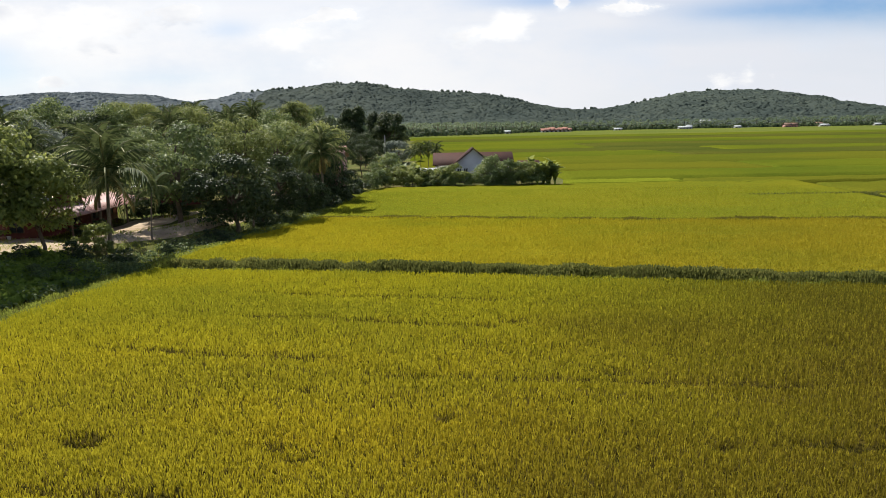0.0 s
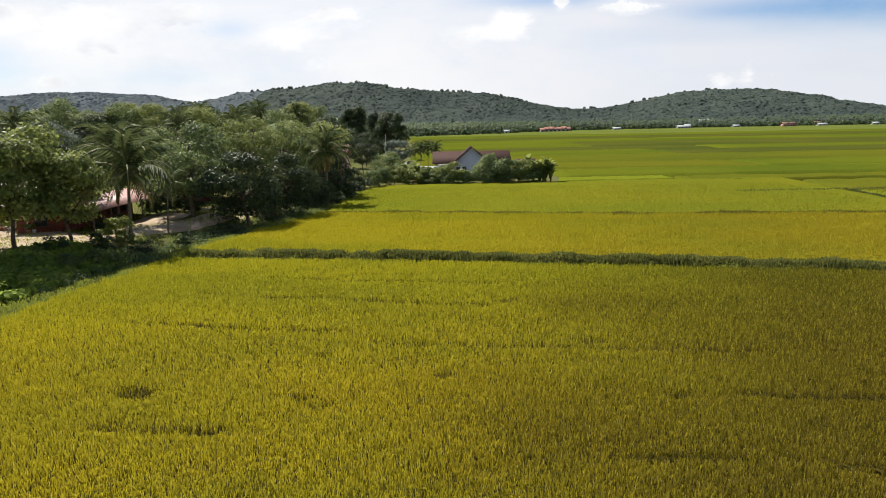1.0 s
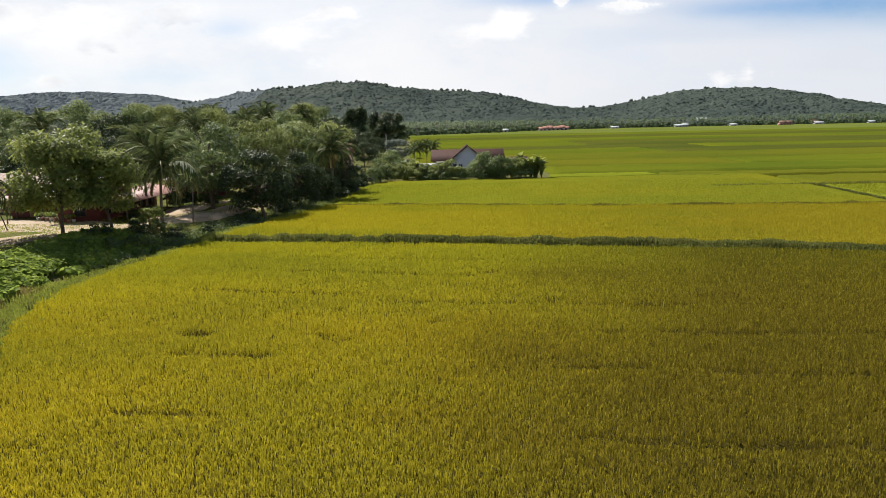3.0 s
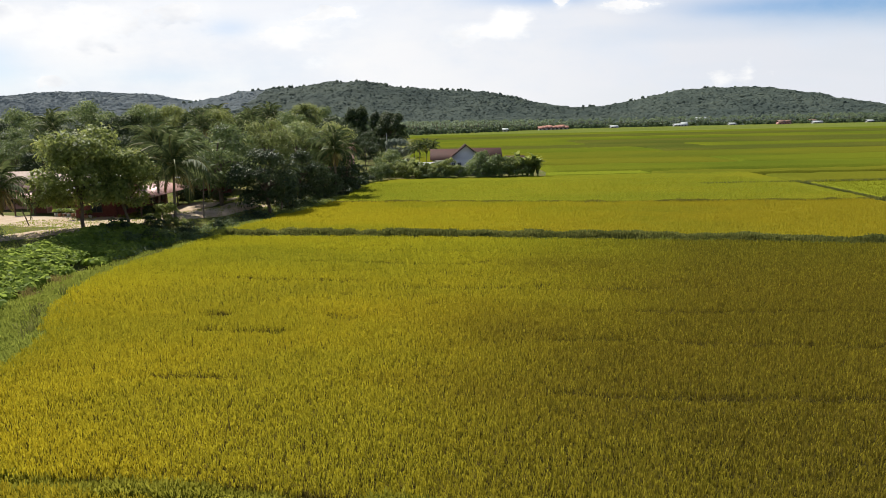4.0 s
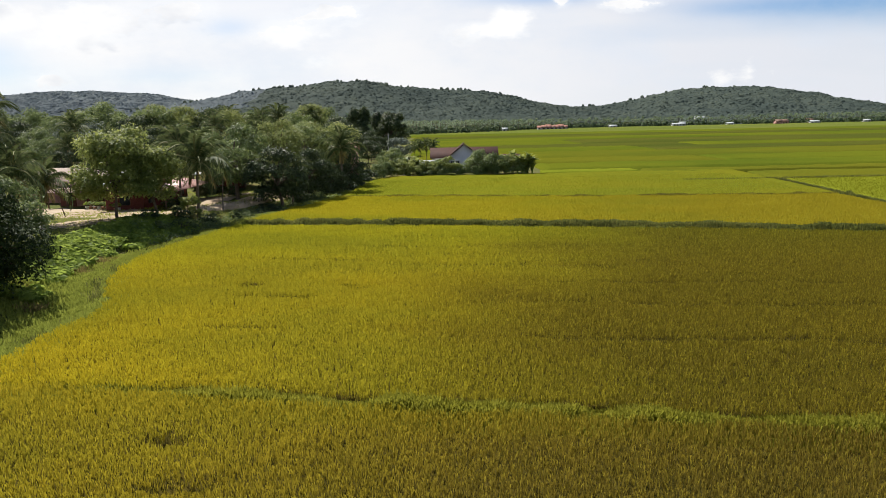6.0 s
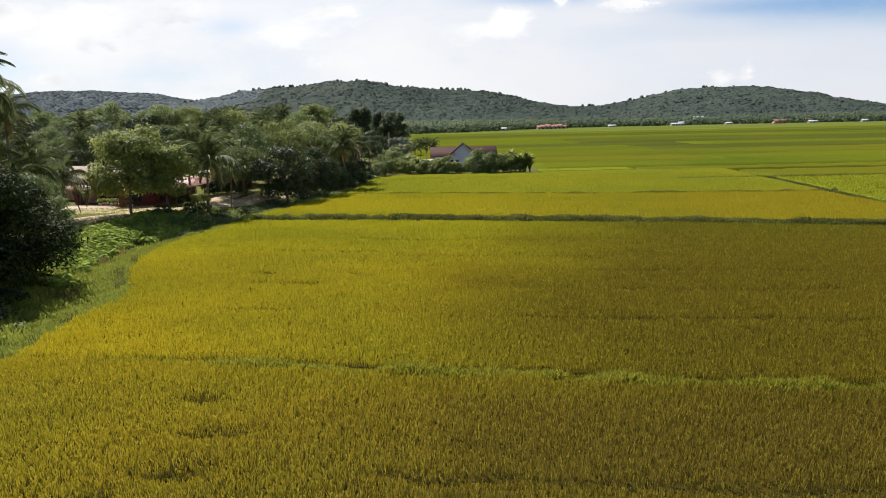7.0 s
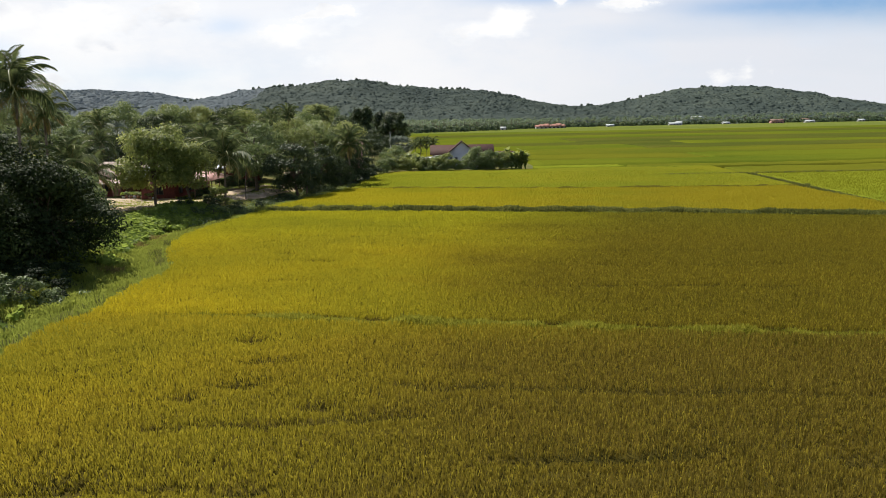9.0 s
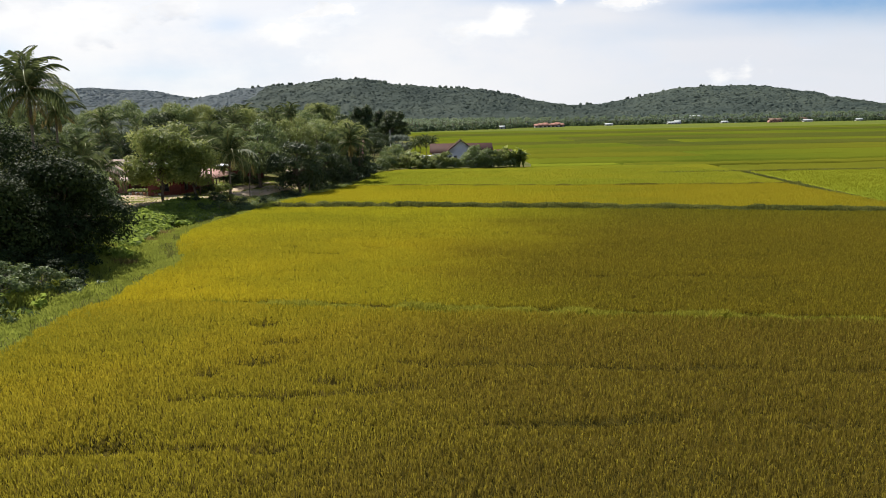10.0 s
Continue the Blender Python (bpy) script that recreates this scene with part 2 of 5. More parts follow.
grass_mat = leafy("bank_grass", (0.14, 0.175, 0.028, 1), (0.235, 0.265, 0.046, 1), (0.32, 0.35, 0.065, 1), 0.48, scale=0.5, gloss=0.08)
bund_mat = leafy("bund_grass", (0.055, 0.072, 0.017, 1), (0.120, 0.139, 0.034, 1), (0.276, 0.270, 0.078, 1), 0.36, scale=0.35, gloss=0.08)
weed_mat = leafy("broad_weeds", (0.105, 0.155, 0.024, 1), (0.205, 0.285, 0.044, 1), (0.36, 0.43, 0.09, 1), 0.5, scale=0.4, rough=0.6, gloss=0.06)
shrub_mat = leafy("grey_green_shrub", (0.058, 0.085, 0.030, 1), (0.115, 0.155, 0.052, 1), (0.20, 0.25, 0.09, 1), 0.25, scale=0.8, gloss=0.12)
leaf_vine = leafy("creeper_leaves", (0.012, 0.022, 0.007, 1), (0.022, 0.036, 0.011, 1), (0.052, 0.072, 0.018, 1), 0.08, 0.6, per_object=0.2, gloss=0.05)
leaf_dark = leafy("dark_glossy_leaves", (0.024, 0.040, 0.016, 1), (0.048, 0.072, 0.028, 1), (0.135, 0.165, 0.060, 1), 0.18, 0.5, per_object=0.25, gloss=0.13)
leaf_mid = leafy("mid_green_leaves", (0.064, 0.100, 0.034, 1), (0.139, 0.194, 0.066, 1), (0.322, 0.365, 0.131, 1), 0.30, 0.5, per_object=0.5, gloss=0.13)
leaf_light = leafy("yellow_green_leaves", (0.095, 0.129, 0.039, 1), (0.202, 0.246, 0.072, 1), (0.404, 0.419, 0.132, 1), 0.36, 0.5, per_object=0.25, gloss=0.13)
leaf_big = leafy("broad_green_leaves", (0.073, 0.105, 0.030, 1), (0.177, 0.229, 0.055, 1), (0.412, 0.429, 0.126, 1), 0.44, 0.5, per_object=0.2, gloss=0.22)
leaf_grey = leafy("greyish_leaves", (0.077, 0.104, 0.071, 1), (0.162, 0.198, 0.146, 1), (0.319, 0.353, 0.278, 1), 0.28, 0.5, per_object=0.3, gloss=0.13)
frond_mat = leafy("palm_fronds", (0.030, 0.053, 0.016, 1), (0.071, 0.103, 0.032, 1), (0.170, 0.188, 0.077, 1), 0.34, 0.6, scale=1.2, per_object=0.3, gloss=0.07)
frond_dry = leafy("dry_palm_fronds", (0.12, 0.085, 0.03, 1), (0.22, 0.17, 0.06, 1), (0.34, 0.28, 0.12, 1), 0.25, 0.7, scale=1.5, per_object=0.3, gloss=0.03)
frond_rib = leafy("frond_midribs", (0.15, 0.16, 0.05, 1), (0.22, 0.22, 0.08, 1), (0.30, 0.29, 0.12, 1), 0.1, 0.5, gloss=0.15)
# distance haze over both hill forests is put into their base colours
hazy_forest_mat = leafy("hill_forest", (0.099, 0.130, 0.113, 1), (0.140, 0.175, 0.144, 1), (0.194, 0.230, 0.171, 1), 0.6, 0.8, scale=0.008, gloss=0.05, stops=(0.2, 0.7), fine=0.45)
hazy_ridge_mat = leafy("hazy_ridge_forest", (0.207, 0.248, 0.266, 1), (0.247, 0.290, 0.305, 1), (0.290, 0.333, 0.332, 1), 0.65, 0.8, scale=0.010, gloss=0.05, fine=0.3)
belt_mat = leafy("palm_grove", (0.055, 0.085, 0.050, 1), (0.100, 0.140, 0.070, 1), (0.18, 0.21, 0.10, 1), 0.3, 0.6, scale=0.03, gloss=0.08)
bark_mat = surface("grey_brown_bark", (0.10, 0.075, 0.055, 1), (0.17, 0.135, 0.10, 1), 2.5, 0.9, 0.8, grain=18.0, stain=(0.08, 0.06, 0.04, 1))
palm_bark = surface("palm_trunk_bark", (0.13, 0.105, 0.08, 1), (0.22, 0.18, 0.14, 1), 3.0, 0.9, 0.8, grain=14.0, stain=(0.09, 0.07, 0.05, 1))
white_wall = surface("white_render_wall", (0.70, 0.69, 0.66, 1), (0.76, 0.75, 0.72, 1), 0.6, 0.85, 0.2, grain=9.0, stain=(0.60, 0.58, 0.53, 1))
tile_red = corrugated("red_clay_tiles", (0.060, 0.022, 0.016, 1), (0.048, 0.019, 0.014, 1), (0.036, 0.020, 0.017, 1), pitch=20.0, rough=0.8)
tin_red = corrugated("faded_red_metal_roof", (0.34, 0.155, 0.12, 1), (0.42, 0.22, 0.18, 1), (0.22, 0.09, 0.06, 1), axis="Y", rough=0.45, gloss=0.4)
tin_grey = corrugated("weathered_grey_metal_roof", (0.46, 0.46, 0.46, 1), (0.60, 0.61, 0.63, 1), (0.30, 0.21, 0.15, 1), rough=0.35, gloss=0.6)
tin_brown = corrugated("rusty_brown_metal_roof", (0.14, 0.085, 0.06, 1), (0.19, 0.125, 0.09, 1), (0.10, 0.05, 0.03, 1), rough=0.55)
red_wall = surface("dark_red_painted_boards", (0.10, 0.026, 0.021, 1), (0.15, 0.04, 0.032, 1), 1.2, 0.75, 0.3, grain=14.0, stain=(0.16, 0.05, 0.04, 1))
pink_wall = surface("faded_pink_wall", (0.40, 0.20, 0.17, 1), (0.48, 0.27, 0.23, 1), 1.2, 0.8, 0.2, grain=12.0, stain=(0.40, 0.2, 0.16, 1))
dark_wood = surface("dark_old_timber", (0.10, 0.065, 0.045, 1), (0.16, 0.11, 0.08, 1), 2.0, 0.85, 0.4, grain=20.0)
concrete = surface("weathered_concrete", (0.42, 0.41, 0.39, 1), (0.55, 0.54, 0.51, 1), 1.0, 0.9, 0.3, grain=14.0, stain=(0.25, 0.24, 0.21, 1))
clay_pot = surface("clay_pot", (0.42, 0.20, 0.12, 1), (0.52, 0.30, 0.2, 1), 4.0, 0.85, 0.2, grain=30.0)
white_tin = corrugated("pale_metal_roof", (0.40, 0.42, 0.42, 1), (0.32, 0.35, 0.35, 1), (0.26, 0.25, 0.23, 1), rough=0.7, pitch=6.0)
orange_roof = corrugated("orange_tile_roof", (0.30, 0.150, 0.110, 1), (0.25, 0.125, 0.095, 1), (0.21, 0.120, 0.10, 1), rough=0.8, pitch=6.0)
glass_mat, GN, GB = material("dark_window_glass")
GB.inputs["Base Color"].default_value = (0.02, 0.025, 0.03, 1)
GB.inputs["Roughness"].default_value = 0.3
GB.inputs["Specular IOR Level"].default_value = 0.15


# ---- building helpers ----
def mesh_of(name, verts, faces, mat, smooth=False):
    """A mesh from numpy vertices and faces that all have the same number of corners."""
    verts, faces = np.asarray(verts, dtype=np.float32).reshape(-1, 3), np.asarray(faces, dtype=np.int32)
    n, k = faces.shape
    me = bpy.data.meshes.new(name)
    me.vertices.add(len(verts))
    me.vertices.foreach_set("co", verts.ravel())
    me.loops.add(n * k)
    me.loops.foreach_set("vertex_index", faces.ravel())
    me.polygons.add(n)
    me.polygons.foreach_set("loop_start", np.arange(0, n * k, k, dtype=np.int32))
    if smooth:
        me.polygons.foreach_set("use_smooth", np.ones(n, dtype=bool))
    me.materials.append(mat)
    me.update(calc_edges=True)
    return me


def part(name, data, parent, label="", m=None):
    """One mesh object under a thing or under a part of it."""
    ob = new(name, data)
    ob.parent = parent
    if m is not None:
        ob.matrix_basis = m
    return tagged(ob, label)


def thing(name, x, y, z, label, category, turn=0.0, group=""):
    ob = new(name)
    ob.matrix_basis = pose(x, y, z, 0, 0, turn)
    return tagged(ob, label, category, group)


class Shape:
    """Gathers quads of boxes, tubes and sheets into one mesh."""

    def __init__(self):
        self.v, self.f = [], []

    def quad(self, a, b, c, d):
        i = len(self.v)
        self.v += [a, b, c, d]
        self.f.append((i, i + 1, i + 2, i + 3))
        return self

    def box(self, x0, x1, y0, y1, z0, z1):
        i = len(self.v)
        self.v += [(x, y, z) for z in (z0, z1) for x, y in ((x0, y0), (x1, y0), (x1, y1), (x0, y1))]
        self.f += [tuple(i + k for k in q) for q in ((3, 2, 1, 0), (4, 5, 6, 7), (0, 1, 5, 4), (1, 2, 6, 5), (2, 3, 7, 6), (3, 0, 4, 7))]
        return self

    def slab(self, corners, t):
        """A sheet through four corners, t thick downwards."""
        i = len(self.v)
        self.v += [tuple(c) for c in corners] + [(c[0], c[1], c[2] - t) for c in corners]
        self.f += [tuple(i + k for k in q) for q in ((0, 1, 2, 3), (7, 6, 5, 4), (0, 4, 5, 1), (1, 5, 6, 2), (2, 6, 7, 3), (3, 7, 4, 0))]
        return self

    def tube(self, points, radii, seg=8):
        base = len(self.v)
        pts = [Vector(p) for p in points]
        for k, (p, r) in enumerate(zip(pts, radii)):
            way = (pts[min(k + 1, len(pts) - 1)] - pts[max(k - 1, 0)]).normalized()
            side = way.cross(Vector((0.31, 0.95, 0.05))).normalized()
            up = side.cross(way)
            for s in range(seg):
                a = 2 * math.pi * s / seg
                self.v.append(tuple(p + side * (r * math.cos(a)) + up * (r * math.sin(a))))
        for k in range(len(pts) - 1):
            for s in range(seg):
                a, b = base + k * seg + s, base + k * seg + (s + 1) % seg
                self.f.append((a, b, b + seg, a + seg))
        return self

    def mesh(self, name, mat, smooth=False):
        return mesh_of(name, self.v, self.f, mat, smooth)


def smoothstep(lo, hi, x):
    t = np.clip((x - lo) / (hi - lo), 0, 1)
    return t * t * (3 - 2 * t)


def wobble(x, y, s, seed=0.0):
    """Smooth irregular waves, about -1 to 1, with a wavelength of about s metres."""
    out = 0.0
    for k, w in ((1.0, 1.0), (2.3, 0.55), (5.1, 0.3)):
        a, b = np.broadcast_arrays(np.asarray(x, dtype=float) / s * k + seed * 7.3 + k, np.asarray(y, dtype=float) / s * k + seed * 3.1 - k)
        i, j = np.floor(a), np.floor(b)
        u, v = a - i, b - j
        u, v = u * u * (3 - 2 * u), v * v * (3 - 2 * v)
        h = [np.modf(np.abs(np.sin((i + p) * 127.1 + (j + q) * 311.7) * 43758.5453))[0] for p, q in ((0, 0), (1, 0), (0, 1), (1, 1))]
        out = out + w * (2 * ((h[0] * (1 - u) + h[1] * u) * (1 - v) + (h[2] * (1 - u) + h[3] * u) * v) - 1)
    return out / 1.15


# ---- the plan ----
def west_edge(y):
    """Where the rice ends on the village side."""
    return np.interp(y, [-90, -30, -4.4, 1.7, 8, 13.5, 16, 18, 20.5, 25, 28, 32, 37, 40, 43.6, 46, 48, 55, 65, 72, 96, 104, 106, 135, 190, 600],
                     [-22, -19.8, -18.9, -18.4, -18.3, -18.4, -18.8, -19.8, -20.9, -22.4, -22.6, -22.3, -21.5, -21.2, -20.3, -19.8, -19.6, -18.2, -14.8, -13.3, -11.9, -9.6, -9.6, -8.0, -10.5, -32])


def bund_line(x):
    """The tall bund across the fields."""
    return np.interp(x, [-40, -20, 1.4, 12, 22.6, 36.3, 90], [48.5, 45.8, 42.2, 40.2, 37.9, 34.5, 21.5])


def low_bund(x):
    """The low grassy bund nearer by."""
    x = np.asarray(x, dtype=float)
    return 0.65 - 0.157 * x + 0.25 * wobble(x, 0 * x, 7.0, 3.0)


def third_bund(x):
    return np.interp(x, [-20, 2, 18, 41, 60], [71.0, 67.2, 64.0, 61.8, 60.6])


def ditch(y):
    """The straight ditch between the yellow and the lime-green paddies."""
    return 48.2 + 0.107 * (np.asarray(y, dtype=float) - 43.0)


HILLS = ((-1750, 2500, 118, 380, 480), (-1250, 2500, 108, 330, 480), (-930, 2350, 62, 250, 420), (-640, 2000, 62, 230, 400), (-430, 2000, 70, 200, 420), (-230, 2000, 76, 170, 450),
         (-20, 2000, 68, 200, 420), (170, 2000, 48, 170, 400), (430, 2000, 30, 200, 400), (660, 1950, 56, 160, 400), (880, 1950, 71, 180, 430), (1120, 1950, 24, 170, 400))


def hill(x, y):
    z = 0.0
    for cx, cy, h, sx, sy in HILLS:
        z = z + h * np.exp(-((x - cx) / sx) ** 2 - ((y - cy) / sy) ** 2)
    z = z * (1 + 0.04 * wobble(x, y, 90, 2.0)) + 3.0 * wobble(x, y, 60, 5.0) * smoothstep(900, 1300, y)
    return z * smoothstep(880, 1250, y)


def land(x, y):
    x, y = np.asarray(x, dtype=float), np.asarray(y, dtype=float)
    left = west_edge(y) - x
    z = (1.15 + 0.25 * wobble(x, y, 9.0, 1.0)) * smoothstep(2.2, 9.0, left) * (1 - smoothstep(500, 640, y))
    z = z - 0.25 * np.exp(-((left - 3.2) / 1.0) ** 2) * (y < 46)
    plot = smoothstep(104.5, 107, y) * (1 - smoothstep(132, 136, y)) * (1 - smoothstep(17.5, 19.5, x)) * (left < 2.5)
    z = np.maximum(z, 0.6 * plot)
    open_land = smoothstep(-1.0, 0.5, -left)
    z = z + open_land * (0.5 * np.exp(-((y - bund_line(x)) / 0.9) ** 2) + 0.36 * smoothstep(-16, -6, x) * np.exp(-((y - low_bund(x)) / 0.5) ** 2) + 0.3 * np.exp(-((y - third_bund(x)) / 0.5) ** 2))
    return z + hill(x, y)


def sheet(name, xs, ys, zf, mat):
    X, Y = np.meshgrid(xs, ys)
    Z = zf(X, Y)
    n, k = X.shape
    i = np.arange(n * k).reshape(n, k)
    faces = np.stack([i[:-1, :-1], i[:-1, 1:], i[1:, 1:], i[1:, :-1]], -1).reshape(-1, 4)
    return mesh_of(name, np.stack([X, Y, Z], -1), faces, mat, True)


def spaced(stops):
    out = []
    for (a, b, s) in stops:
        out += list(np.arange(a, b, s))
    return np.array(out + [stops[-1][1]])


ground = tagged(new("ground", sheet("ground", spaced(((-4500, -1600, 300), (-1600, -120, 40), (-120, -60, 3), (-60, 30, 0.8), (30, 120, 3), (120, 1600, 40), (1600, 4500, 300))),
                                    spaced(((-600, -100, 60), (-100, -20, 4), (-20, 75, 0.8), (75, 140, 1.6), (140, 300, 10), (300, 800, 40), (800, 2700, 30), (2700, 4700, 250))), land, ground_mat)),
                "flat farmland of earth and grass running to forested hills", "ground", kind="structure")


# ---- rice ----
def field(name, y0, y1, x_right, z, mat, label, nx=60, ny=40, x_left=None, rough=0.08, kind="stuff"):
    """A sheet of standing crop between two boundary lines."""
    s, t = np.meshgrid(np.linspace(0, 1, nx), np.linspace(0, 1, ny))
    s = s ** 1.4
    y = y0(0.0) + t * (y1(0.0) - y0(0.0))
    for _ in range(3):
        xl = west_edge(y) + 0.3 if x_left is None else x_left(y)
        x = xl + s * ((x_right(y) if callable(x_right) else x_right) - xl)
        y = y0(x) + t * (y1(x) - y0(x))
    edge = np.minimum(np.minimum(s, 1 - s) * nx, np.minimum(t, 1 - t) * ny)
    zz = np.where(edge < 0.02, 0.02, z + rough * wobble(x, y, 2.3, 4.0) + rough * 0.7 * wobble(x, y, 0.9, 2.0))
    i = np.arange(nx * ny).reshape(ny, nx)
    faces = np.stack([i[:-1, :-1], i[:-1, 1:], i[1:, 1:], i[1:, :-1]], -1).reshape(-1, 4)
    return tagged(new(name, mesh_of(name, np.stack([x, y, zz], -1), faces, mat, True)), label, "rice field", kind=kind)


def scatter(rng, x0, x1, y0, y1, step):
    xs, ys = np.meshgrid(np.arange(x0, x1, step), np.arange(y0, y1, step))
    x = xs.ravel() + rng.uniform(-0.5, 0.5, xs.size) * step
    y = ys.ravel() + rng.uniform(-0.5, 0.5, xs.size) * step
    return x, y


def blades(name, rng, x, y, z, h, n, width, spread, lean, mat, droop=0.35, foot=0.0, simple=False):
    """n bent blades at each place, each a kite of two triangles with a drooping tip."""
    x, y, z, h = (np.repeat(np.broadcast_to(np.asarray(a, dtype=float), x.shape), n) for a in (x, y, z, h))
    k = len(x)
    a = rng.uniform(0, 2 * math.pi, k)
    dx, dy = np.cos(a), np.sin(a)
    bx, by = x + rng.normal(0, spread, k), y + rng.normal(0, spread, k)
    hh = h * (rng.uniform(0.90, 1.06, k) if simple and foot else rng.uniform(0.75, 1.15, k))
    out = hh * lean * rng.uniform(0.3, 1.3, k)
    w = width * rng.uniform(0.6, 1.3, k) / 2
    b = rng.uniform(0, 2 * math.pi, k)
    sx, sy = np.cos(b) * w, np.sin(b) * w
    if simple:
        low = np.stack([bx, by, z + foot * hh], -1)
        tip = np.stack([bx + dx * out, by + dy * out, z + hh], -1)
        side = np.stack([sx, sy, 0 * w], -1)
        v = np.stack([low, tip - side * 1.2 - [0, 0, 0.02], tip + side * 1.2], 1)
        return mesh_of(name, v, np.arange(k * 3).reshape(k, 3), mat)
    v = np.empty((k, 4, 3))
    v[:, 0] = np.stack([bx, by, z + foot * hh], -1)
    mid = np.stack([bx + dx * out * 0.5, by + dy * out * 0.5, z + hh * (foot + (1 - foot) * 0.7)], -1)
    v[:, 1], v[:, 3] = mid + np.stack([sx, sy, 0 * w], -1), mid - np.stack([sx, sy, 0 * w], -1)
    v[:, 2] = np.stack([bx + dx * out * (1 + droop), by + dy * out * (1 + droop), z + hh * (1.0 - droop * (1 - foot) * rng.uniform(0, 0.9, k))], -1)
    i = np.arange(k)[:, None] * 4
    return mesh_of(name, v, np.concatenate([i + [0, 1, 3], i + [1, 2, 3]]), mat)


rng = np.random.default_rng(7)
# places where the rice is thin, flattened or trodden: x, y, half lengths along x and y
BARE = ((-5.2, 18.1, 0.4, 0.22), (-4.4, 17.5, 0.4, 0.22), (-11.2, 19.0, 0.7, 0.35), (-5.1, 22.4, 0.35, 0.2), (7.7, 17.7, 0.4, 0.25), (-10.9, 18.5, 0.6, 0.3), (-0.9, -9.9, 1.0, 0.28), (-3.8, -9.2, 0.5, 0.25), (-7.9, -1.8, 0.6, 0.3),
        (-7.0, -7.0, 0.8, 0.35), (-8.6, -8.2, 0.5, 0.25), (-9.6, -14.0, 0.9, 0.5), (6.0, 23.5, 0.4, 0.2), (-0.2, 20.0, 0.3, 0.25), (-4.6, -14.4, 0.6, 0.3), (-6.6, -4.6, 0.9, 0.3), (12.0, -13.5, 0.7, 0.3), (3.0, 30.5, 0.5, 0.25))
# narrow wheel and foot lines across the field: y at x = 0, slope, from x, to x
LINES = ((30.2, -0.21, -15, 3), (25.0, -0.17, -16, -4), (14.6, -0.14, -12, -6), (13.9, -0.10, 4, 24), (8.6, -0.15, -12, -7), (8.1, -0.10, 3, 22), (-9.9, 0.06, -10, 0),
         (-7.6, -0.10, -2, 22), (-14.0, 0.05, -14, -5), (-13.2, 0.04, 1, 12), (19.0, -0.12, 9, 30), (23.5, -0.10, -4, 14), (35.0, -0.2, -14, 4))


def stand(x, y):
    """How tall the rice stands, 0 to 1."""
    h = 1 + 0.06 * wobble(x, y, 3.0, 1.0) + 0.05 * wobble(x, y, 1.1, 3.0)
    for cx, cy, a, b in BARE:
        h = h * (1 - 0.62 * np.exp(-((x - cx) / a) ** 2 - ((y - cy) / b) ** 2))
    for c, m, x0, x1 in LINES:
        d = y - (c + m * x + 0.3 * wobble(x, x * 0, 4.0, c))
        on = smoothstep(x0, x0 + 2, x) * (1 - smoothstep(x1 - 2, x1, x)) * (0.55 + 0.45 * wobble(x, y * 0, 2.2, c * 3))
        h = h * (1 - 0.68 * np.clip(on, 0, 1) * np.exp(-(d / 0.2) ** 2))
    return np.clip(h, 0.25, 1.2)


def rice(owner, x, y, y_lo, y_hi, n, width, mat, tall=0.85, wedge=True, spread=0.10):
    keep = (x > west_edge(y) + 0.25 + 0.4 * wobble(x, y, 1.7, 2.0)) & (y > y_lo(x) + 0.15 * wobble(x, y, 1.0)) & (y < y_hi(x) + 0.2 * wobble(x, y, 1.3, 4.0))
    if wedge:
        keep &= x < 0.69 * (y + 36) + 3
    x, y = x[keep], y[keep]
    part("rice_plants", blades("rice_plants", rng, x, y, 0 * x, tall * stand(x, y), n, width, spread, 0.10, mat, 0.5, 0.66, True), owner)["kind"] = "stuff"


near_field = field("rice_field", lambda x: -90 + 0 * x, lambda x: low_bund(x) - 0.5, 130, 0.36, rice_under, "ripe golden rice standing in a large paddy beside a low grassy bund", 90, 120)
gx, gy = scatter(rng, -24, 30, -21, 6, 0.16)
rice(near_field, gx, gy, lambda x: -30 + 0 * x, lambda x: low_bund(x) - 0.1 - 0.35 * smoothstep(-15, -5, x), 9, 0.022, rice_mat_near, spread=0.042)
gx, gy = np.concatenate([scatter(rng, -26, 60, -60, -21, 0.36), scatter(rng, 10, 70, -21, 40, 0.42)], 1)
outside = (gy < -21) | (gx > 0.69 * (gy + 36) + 3)
gx, gy = gx[outside], gy[outside]
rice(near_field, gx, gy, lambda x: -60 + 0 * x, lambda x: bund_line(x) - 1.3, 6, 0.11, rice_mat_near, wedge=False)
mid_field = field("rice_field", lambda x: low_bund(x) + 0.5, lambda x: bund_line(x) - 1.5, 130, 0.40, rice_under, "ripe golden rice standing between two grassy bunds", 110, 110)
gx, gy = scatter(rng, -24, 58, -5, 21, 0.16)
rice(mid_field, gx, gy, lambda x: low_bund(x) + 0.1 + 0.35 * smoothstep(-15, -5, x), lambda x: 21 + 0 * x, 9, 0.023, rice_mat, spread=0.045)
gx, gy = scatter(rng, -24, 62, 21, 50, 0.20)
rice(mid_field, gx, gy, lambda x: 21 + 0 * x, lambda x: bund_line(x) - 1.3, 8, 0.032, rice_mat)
yellow_field = field("rice_field", lambda x: bund_line(x) + 1.5, lambda x: third_bund(x) - 0.4, lambda y: ditch(y) - 0.3, 0.68, rice_sheet_2, "bright yellow ripening rice behind a tall grassy bund", 110, 70, rough=0.05)
gx, gy = scatter(rng, -22, 48.2, 34, 74, 0.27)
rice(yellow_field, gx, gy, lambda x: bund_line(x) + 1.3, lambda x: third_bund(x) - 0.3, 7, 0.045, rice_mat_2)
